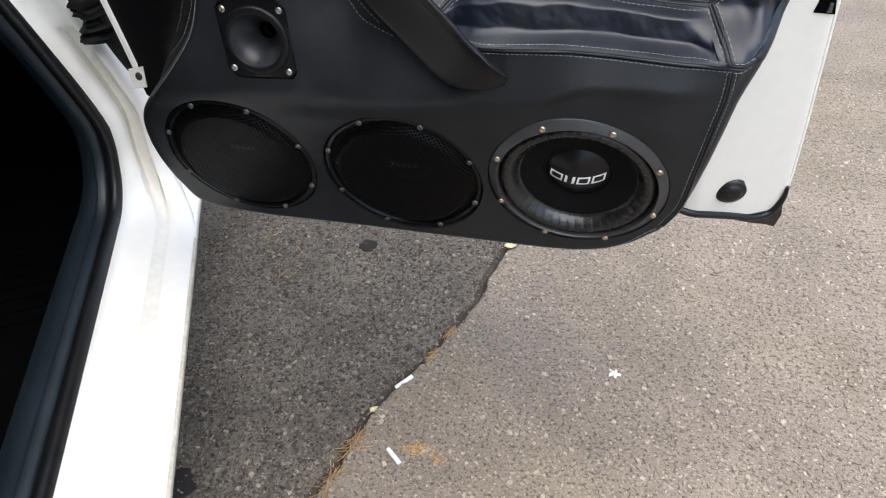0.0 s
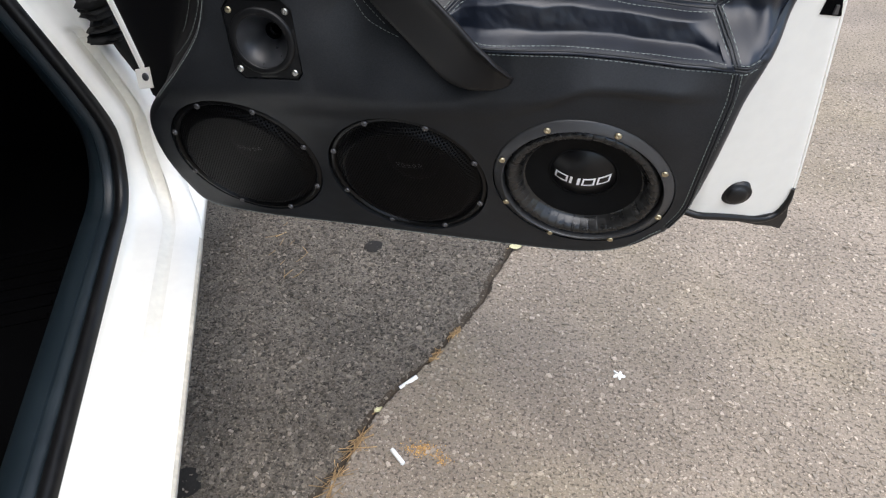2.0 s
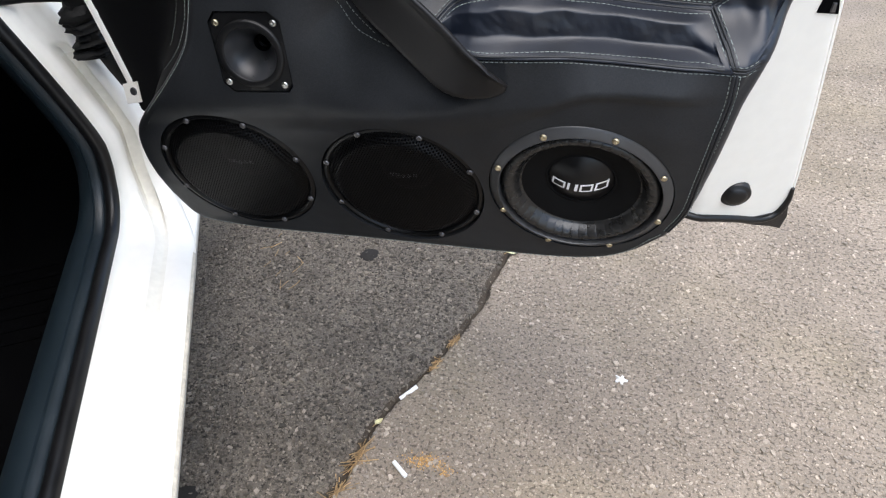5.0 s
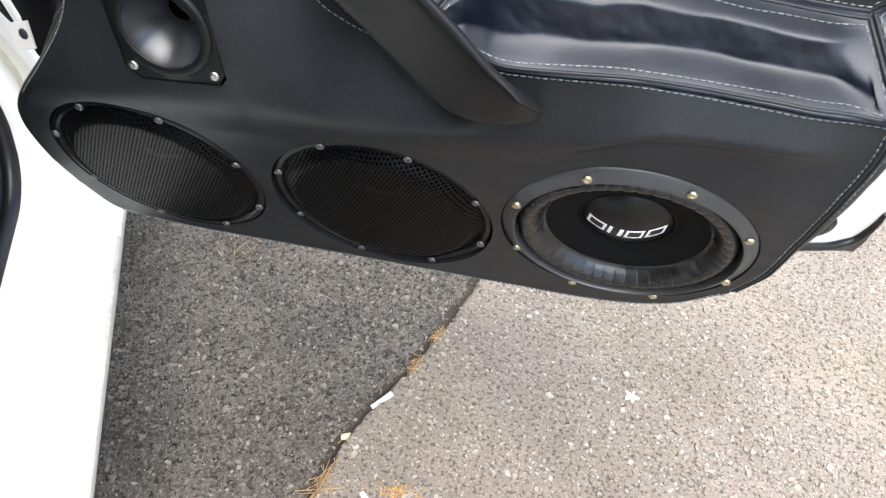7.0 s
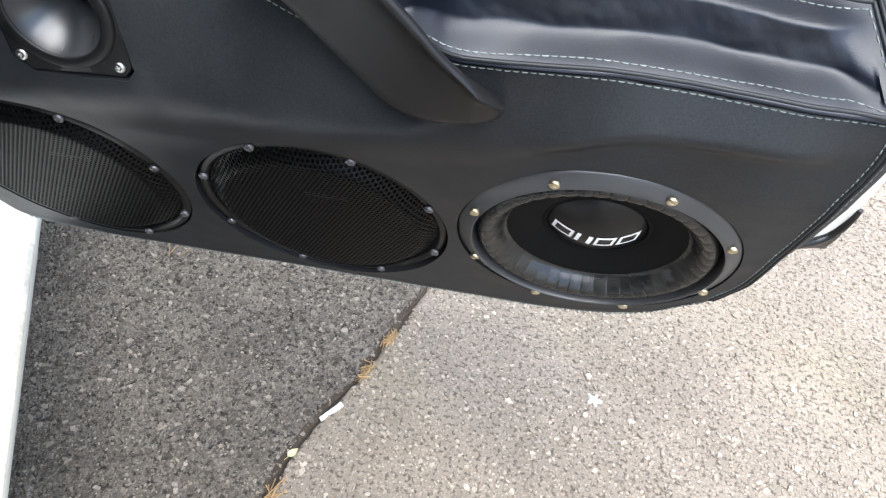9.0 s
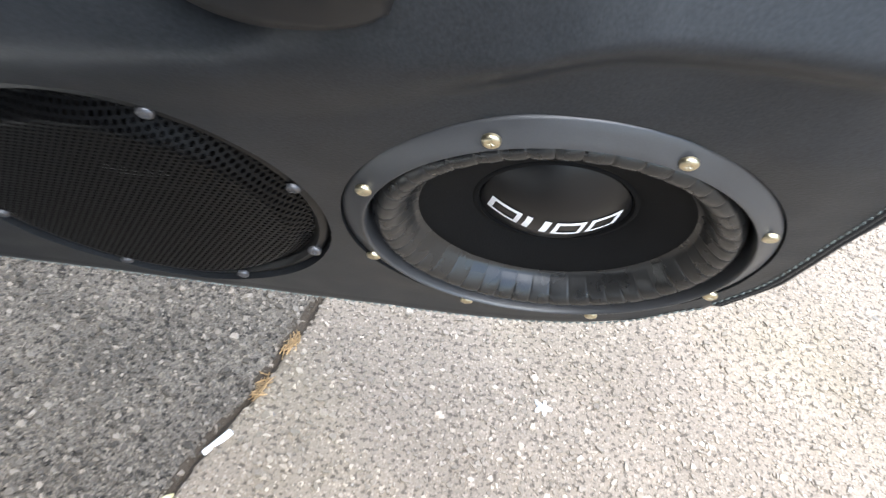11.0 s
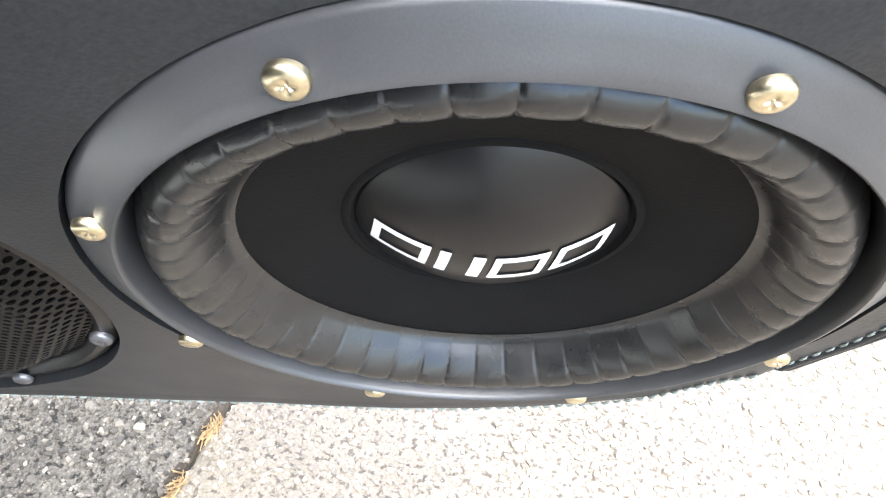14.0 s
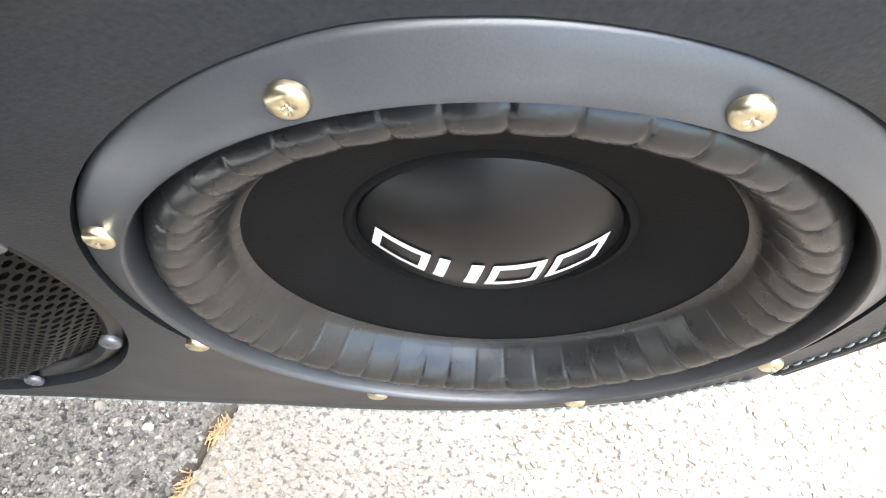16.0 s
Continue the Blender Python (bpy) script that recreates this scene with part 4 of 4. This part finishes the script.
def build_mark(owner, base_h):
    """A maker's mark as plain blocks wrapped over the dust cap."""
    slant = 0.18
    blocks = [(-0.0335, -0.0175, True), (-0.0150, -0.0120, False), (-0.0060, -0.0025, False), (0.0000, 0.0150, True), (0.0175, 0.0325, True)]
    for x0, x1, open_middle in blocks:
        verts, faces = [], []
        lo, hi = -0.0065, 0.0060
        corner = [(x0, lo), (x1, lo), (x1, hi), (x0, hi)]
        fine = []
        for i in range(4):
            a, b = np.array(corner[i]), np.array(corner[(i + 1) % 4])
            fine += [a + (b - a) * f for f in np.linspace(0, 1, 7)[:-1]]
        fine = np.array(fine)
        if open_middle:
            mid = np.array([(x0 + x1) / 2, (lo + hi) / 2])
            half = np.array([(x1 - x0) / 2, (hi - lo) / 2])
            inner = mid + (fine - mid) * (half - 0.0023) / half
            loops = [fine, inner]
        else:
            mid = np.array([(x0 + x1) / 2, (lo + hi) / 2])
            loops = [fine, mid + (fine - mid) * 0.05]
        for lift in (0.0005,):
            for loop in loops:
                for x, y in loop:
                    sx = x + slant * y
                    bow = y + 1.3 * sx * sx
                    verts.append((sx, bow, cap_h(math.hypot(sx, bow), base_h) + lift))
        n = len(fine)
        faces += [(i, (i + 1) % n, n + (i + 1) % n, n + i) for i in range(n)]
        if not open_middle:
            faces.append(tuple(range(n, 2 * n)))
        me = bpy.data.meshes.new("mark")
        me.from_pydata(verts, [], faces)
        me.materials.append(LOGO)
        ob = new("mark", me)
        ob.parent = owner
        PLACE[ob] = PLACE[owner]
        tagged(ob, "white printed block")


def build_sub():
    sub = thing("subwoofer", SUB, "open black subwoofer with ribbed rubber surround and brass screws", "loudspeaker")
    part("flange", revolve([(0.094, -0.03), (0.1064, -0.03), (0.1066, -0.0068), (0.1063, -0.0056), (0.1056, -0.0048), (0.1020, -0.0026), (0.0985, -0.0004), (0.0960, 0.0011), (0.0952, 0.0013), (0.0946, 0.0008), (0.0943, -0.0006), (0.0941, -0.03)], 160), FLANGE, sub, "satin black flange", local=True)

    def ribs(r, h, a):
        if r < 0.0715 or r > 0.0922:
            return 0, 0
        f = (a * 46 / (2 * math.pi) + 0.10 * math.sin(7 * a)) % 1.0
        groove = math.exp(-(((f - 0.5) / 0.055) ** 2))
        side = math.sin(math.pi * (r - 0.0715) / 0.0207)
        return 0, (-0.0007 * groove + 0.00018 * math.cos(2 * math.pi * f)) * side

    part("surround", revolve([(0.0936, -0.030), (0.0930, -0.014), (0.0924, -0.0100), (0.0914, -0.0065), (0.0898, -0.0036), (0.0876, -0.0016), (0.0850, -0.0009), (0.0822, -0.0015), (0.0794, -0.0036), (0.0766, -0.0068), (0.0742, -0.0105), (0.0728, -0.0131), (0.0716, -0.0150), (0.0695, -0.0162)], 920, wobble=ribs), SURROUND, sub, "ribbed black rubber surround", local=True)
    part("cone", revolve([(0.0700, -0.0165), (0.0660, -0.0168), (0.055, -0.0200), (0.046, -0.0228), (0.0425, -0.0248), (0.0415, -0.0240), (0.0400, -0.0241), (0.0393, -0.0262), (0.036, -0.028)], 96), PAPER, sub, "matt black cone", local=True)
    dome = [(0.0388, -0.0275), (0.0386, -0.0258)] + [(r, cap_h(r)) for r in np.linspace(0.0380, 0, 14)]
    cap = part("dust_cap", revolve(dome, 96), CAP, sub, "glossy black dust cap", local=True)
    build_mark(cap, -0.0255)
    part("dust_speck", moved(revolve([(0, 0.0006), (0.0006, 0.0004), (0.0008, 0)], 8), Matrix.Translation((-0.040, -0.053, -0.0185))), LOGO, sub, "white speck of dust", local=True)
    ring_of_screws(sub, BRASS, 0.1000, 0.0002, 0.0040)


build_sub()


def mesh_h(r):
    return 0.0035 - 0.0095 * ease((r - 0.080) / 0.0155)


def hex_mesh(pitch=0.0037, hole=0.62, reach=0.0958):
    """A perforated sheet: a ring of six faces round every hole."""
    verts, faces, index = [], [], {}
    side = pitch / math.sqrt(3)

    def vert(x, y):
        key = (round(x, 6), round(y, 6))
        if key not in index:
            index[key] = len(verts)
            verts.append((x, y, mesh_h(math.hypot(x, y))))
        return index[key]

    rows = int(reach / (1.5 * side)) + 1
    for j in range(-rows, rows + 1):
        for i in range(-rows, rows + 1):
            cx, cy = pitch * (i + 0.5 * (j % 2)), 1.5 * side * j
            if math.hypot(cx, cy) > reach:
                continue
            outer, inner = [], []
            for k in range(6):
                a = math.pi / 6 + k * math.pi / 3
                outer.append(vert(cx + side * math.cos(a), cy + side * math.sin(a)))
                inner.append(vert(cx + hole * side * math.cos(a), cy + hole * side * math.sin(a)))
            for k in range(6):
                faces.append((outer[k], outer[(k + 1) % 6], inner[(k + 1) % 6], inner[k]))
    return verts, faces


def build_mid():
    mid = thing("midrange_speaker", MID_A, "round black midrange speaker behind a perforated metal grille", "loudspeaker", "speakers with grilles")
    part("grille_ring", revolve([(0.0945, -0.03), (0.1046, -0.03), (0.1046, -0.0062), (0.1041, -0.0048), (0.1030, -0.0037), (0.1010, -0.0028), (0.0985, -0.0024), (0.0960, -0.0045), (0.0950, -0.0070), (0.0945, -0.03)], 128), RING, mid, "black grille ring", local=True)
    verts, faces = hex_mesh()
    me = bpy.data.meshes.new("grille")
    me.from_pydata(verts, [], faces)
    me.materials.append(GRILLE)
    grille = new("grille", me)
    grille.parent = mid
    PLACE[grille] = PLACE[mid]
    thick = grille.modifiers.new("thickness", "SOLIDIFY")
    thick.thickness, thick.offset = 0.0008, -1
    tagged(grille, "black perforated metal grille")
    # Cone and cap are coloured near-black for the shade behind the grille.
    part("cone", revolve([(0.0945, -0.012), (0.088, -0.008), (0.080, -0.012), (0.060, -0.024), (0.036, -0.036)], 64), SHADE_BLACK, mid, local=True)
    cap = part("dust_cap", revolve([(0.037, -0.036), (0.034, -0.030), (0.025, -0.022), (0.012, -0.017), (0, -0.016)], 48), SHADE_BLACK, mid, local=True)
    for k in range(5):
        bm = box(-0.018 + 0.0075 * k, -0.013 + 0.0075 * k, 0.004, 0.010, -0.0155 - 0.0006 * abs(k - 2), -0.0145 - 0.0006 * abs(k - 2))
        part("mark", bm, FAINT, cap, "grey printed block", local=True)
    ring_of_screws(mid, DULL, 0.0992, -0.0012, 0.0040)
    return mid


mid_a = build_mid()
mid_b = copy_thing(mid_a, MID_B)


def build_horn():
    horn = thing("horn_tweeter", HORN, "black horn tweeter with square plate and zinc screws", "loudspeaker")
    n = 64
    rows = []

    def plate(a):
        """Distance to the plate's edge in a direction."""
        far = 9.0
        m = len(HORN_OUT)
        for i in range(m):
            (x0, y0), (x1, y1) = HORN_OUT[i], HORN_OUT[(i + 1) % m]
            c, s = math.cos(a), math.sin(a)
            den = c * (y1 - y0) - s * (x1 - x0)
            if abs(den) < 1e-9:
                continue
            t = (x0 * (y1 - y0) - y0 * (x1 - x0)) / den
            u = (x0 * s - y0 * c) / den if abs(den) > 1e-9 else -1
            if t > 0 and -1e-6 <= u <= 1 + 1e-6:
                far = min(far, t)
        return far

    angles = sorted([2 * math.pi * k / n for k in range(n)] + [math.atan2(y, x) % (2 * math.pi) for x, y in HORN_OUT])
    for scale, inset, h in ((1, 0, -0.03), (1, 0, -0.003), (1, 0.0012, -0.0015)):
        rows.append([((plate(a) - inset) * math.cos(a), (plate(a) - inset) * math.sin(a), h) for a in angles])
    for r, h in ((0.0395, -0.0012), (0.0385, 0.0012), (0.0375, 0.0018), (0.0318, 0.0018), (0.0310, 0.0014), (0.0306, 0.0004), (0.0306, -0.06)):
        rows.append([(r * math.cos(a), r * math.sin(a), h) for a in angles])
    bm = sheet(rows, closed_rows=True)
    part("horn_body", bm, HORN_BLACK, horn, "black horn plate with raised ring", local=True)
    part("horn_flare", revolve([(0.0308, 0.0006), (0.0300, -0.0014), (0.0285, -0.0046), (0.0258, -0.0090), (0.0222, -0.0142), (0.0184, -0.0198), (0.0150, -0.0255), (0.0122, -0.0305), (0.0104, -0.0345), (0.0100, -0.0355)], 64), HORN_FLARE, horn, "glossy grey-black horn flare", local=True)
    part("throat", revolve([(0.0101, -0.0350), (0.0098, -0.0358), (0.0096, -0.058), (0, -0.059)], 40), DEEP, horn, "black horn throat", local=True)
    part("phase_ring", revolve([(0.0060, -0.043), (0.0072, -0.042), (0.0078, -0.0425), (0.0066, -0.0445)], 32, closed=True), PLASTIC, horn, local=True)
    for k, (x, y) in enumerate(((-0.0335, 0.0355), (0.0335, 0.0345), (-0.0340, -0.0330), (0.0325, -0.0365))):
        part("screw", moved(screw_mesh(0.0040), Matrix.Translation((x, y, -0.0012))), BRASS if k == 0 else STEEL, horn, "brass screw" if k == 0 else "", local=True)


build_horn()


# ---- litter on the ground ----
def floor_z(x, y):
    return ground_z(x - crack_x(y), x, y)


def filter_tip(a, b):
    """A white cigarette filter lying between two points."""
    r = 0.0040
    t = thing("cigarette_filter", ((a[0] + b[0]) / 2, (a[1] + b[1]) / 2, 0), "white paper cigarette filter lying on the asphalt", "litter", "filters on the ground")
    pts = [Vector((*a, r + floor_z(*a))).lerp(Vector((*b, r + floor_z(*b))), f) for f in (0, 0.03, 0.5, 0.97, 1)]
    part("paper", tube(pts, [r * 0.93, r, r * 0.98, r, r * 0.93], 18), FILTER, t)
    way = (pts[-1] - pts[0]).normalized()
    part("plug", tube([pts[-1] - way * 0.001, pts[-1] + way * 0.0006], r * 0.85, 14), FILTER, t, "pale fibre end")


filter_tip((-0.303, 0.074), (-0.278, 0.099))
filter_tip((-0.273, -0.060), (-0.247, -0.082))

petal = thing("paper_scrap", (0.0714, 0.1777, 0), "small crumpled white star-shaped paper scrap", "litter")
bm = bmesh.new()
top = bm.verts.new((0.0714, 0.1777, 0.0055))
ring, foot = [], []
for k in range(30):
    a = 2 * math.pi * k / 30
    rr = 0.0080 + 0.0034 * math.cos(5 * a + 0.4) + 0.0012 * math.cos(2 * a + 1.0) + 0.0004 * math.sin(11 * k)
    x, y = 0.0714 + rr * math.cos(a), 0.1777 + rr * math.sin(a)
    ring.append(bm.verts.new((x, y, 0.0030 + 0.0016 * math.sin(3.7 * k))))
    foot.append(bm.verts.new((x, y, 0.0002)))
for k in range(30):
    bm.faces.new((top, ring[k], ring[(k + 1) % 30]))
    bm.faces.new((ring[k], foot[k], foot[(k + 1) % 30], ring[(k + 1) % 30]))
part("paper", bm, FILTER, petal, smooth=False)


def straw(name, label, centres, count, length, seed):
    rng = np.random.default_rng(seed)
    verts, faces = [], []
    for _ in range(count):
        cx, cy, spread_r, heading = centres[int(rng.integers(0, len(centres)))]
        x, y = cx + spread_r * rng.standard_normal() * 0.5, cy + spread_r * rng.standard_normal() * 0.8
        a = heading + 0.55 * rng.standard_normal()
        l = length * (0.35 + 0.9 * rng.random())
        w = 0.0005 + 0.0005 * rng.random()
        z = floor_z(x, y) + 0.001 + 0.004 * rng.random()
        tip = 0.003 * rng.standard_normal()
        bend = 0.12 * l * rng.standard_normal()
        b = len(verts)
        for f in (-0.5, 0, 0.5):
            px = x + f * l * math.cos(a) - bend * (0.25 - f * f) * math.sin(a)
            py = y + f * l * math.sin(a) + bend * (0.25 - f * f) * math.cos(a)
            pz = max(floor_z(px, py) + 0.0006, z + f * tip)
            for k in range(3):
                q = 2 * math.pi * k / 3
                verts.append((px - w * math.cos(q) * math.sin(a), py + w * math.cos(q) * math.cos(a), pz + w * math.sin(q)))
        for s in (0, 3):
            faces += [(b + s + k, b + s + (k + 1) % 3, b + s + 3 + (k + 1) % 3, b + s + 3 + k) for k in range(3)]
    return tagged(from_lists(name, verts, faces, STRAW), label, "dry grass", kind="stuff")


straw("dry_needles", "small tufts of dry orange needles caught in the crack", [(-0.2365, 0.226, 0.008, 1.5), (-0.241, 0.219, 0.007, 0.9), (-0.2585, 0.170, 0.009, 0.9), (-0.263, 0.150, 0.007, 0.7)], 95, 0.016, 8)
straw("dry_straw", "long dry straw stems lying along the crack", [(-0.338, -0.075, 0.009, 1.2), (-0.345, -0.12, 0.012, 1.2), (-0.350, -0.155, 0.012, 1.2), (-0.331, -0.047, 0.006, 1.3)], 44, 0.050, 9)
straw("straw_bits", "a few thin straw bits on dark asphalt", [(-0.69, 0.42, 0.05, 0.8), (-0.62, 0.36, 0.06, 1.8)], 12, 0.035, 10)


def leaf(x, y, turn, length, material, label):
    """A small curled leaf on the ground."""
    t = thing("leaf", (x, y, 0), label, "leaf", "small leaves in the crack")
    rows = []
    for u in np.linspace(0, 1, 9):
        half = 0.30 * length * math.sin(math.pi * u ** 0.8) + 0.0003
        px, z = (u - 0.5) * length, floor_z(x, y) + 0.004 + 0.006 * (u - 0.5) ** 2 * length / 0.03
        row = []
        for v in (-1, -0.5, 0, 0.5, 1):
            lx, ly = px, v * half
            row.append((x + lx * math.cos(turn) - ly * math.sin(turn), y + lx * math.sin(turn) + ly * math.cos(turn), z + 0.0025 * v * v))
        rows.append(row)
    blade = sheet(rows)
    bmesh.ops.solidify(blade, geom=blade.faces[:], thickness=0.0003)
    part("blade", blade, material, t)
    stalk = [Vector(rows[0][2]) + Vector((-math.cos(turn), -math.sin(turn), 0)) * d + Vector((0, 0, -0.001 * k)) for k, d in enumerate((-0.004, 0.002, 0.006))]
    part("stalk", tube(stalk, [0.0005, 0.0005, 0.0004], 6), STRAW, t, "thin dry stalk")


leaf(-0.172, 0.500, 0.5, 0.034, LEAF, "pale yellow-green leaf lying in the asphalt crack")
leaf(-0.324, 0.018, 0.9, 0.017, LEAF, "tiny pale green leaf lying by the asphalt crack")


def grains():
    rng = np.random.default_rng(12)
    verts, faces = [], []
    for _ in range(560):
        if rng.random() < 0.8:
            x, y = -0.224 + 0.016 * rng.standard_normal(), -0.046 + 0.007 * rng.standard_normal()
        else:
            x, y = -0.186 + 0.006 * rng.standard_normal(), -0.060 + 0.005 * rng.standard_normal()
        r = 0.0006 + 0.0009 * rng.random()
        z = floor_z(x, y)
        b = len(verts)
        for k in range(5):
            a = 6.283 * k / 5 + rng.random()
            verts.append((x + r * math.cos(a), y + r * math.sin(a), z))
        verts.append((x, y, z + r * 1.3))
        faces += [(b + k, b + (k + 1) % 5, b + 5) for k in range(5)]
    return tagged(from_lists("spilled_sand", verts, faces, SAND), "spilled orange sand grains on pale asphalt", "sand", kind="stuff")


grains()


def stain(x, y, r, seed):
    """A thin dark spot that lies on the asphalt."""
    verts, faces = [(x, y, floor_z(x, y) + 0.0026)], []
    for k in range(28):
        a = 2 * math.pi * k / 28
        rr = r * (1 + 0.28 * noise.noise((math.cos(a) * 1.5, math.sin(a) * 1.5, seed)))
        for f, up in ((0.8, 0.0026), (1.0, 0.0004)):
            px, py = x + f * rr * math.cos(a), y + f * rr * math.sin(a)
            verts.append((px, py, floor_z(px, py) + up))
    for k in range(28):
        i, j = 1 + 2 * k, 1 + 2 * ((k + 1) % 28)
        faces += [(0, i, j), (i, i + 1, j + 1, j)]
    return tagged(from_lists("oil_spot", verts, faces, TAR, smooth=True), "dark oily spot on the asphalt", "stain", "oil spots")


stain(-0.484, 0.450, 0.021, 1.0)
stain(-0.592, -0.192, 0.032, 4.0)
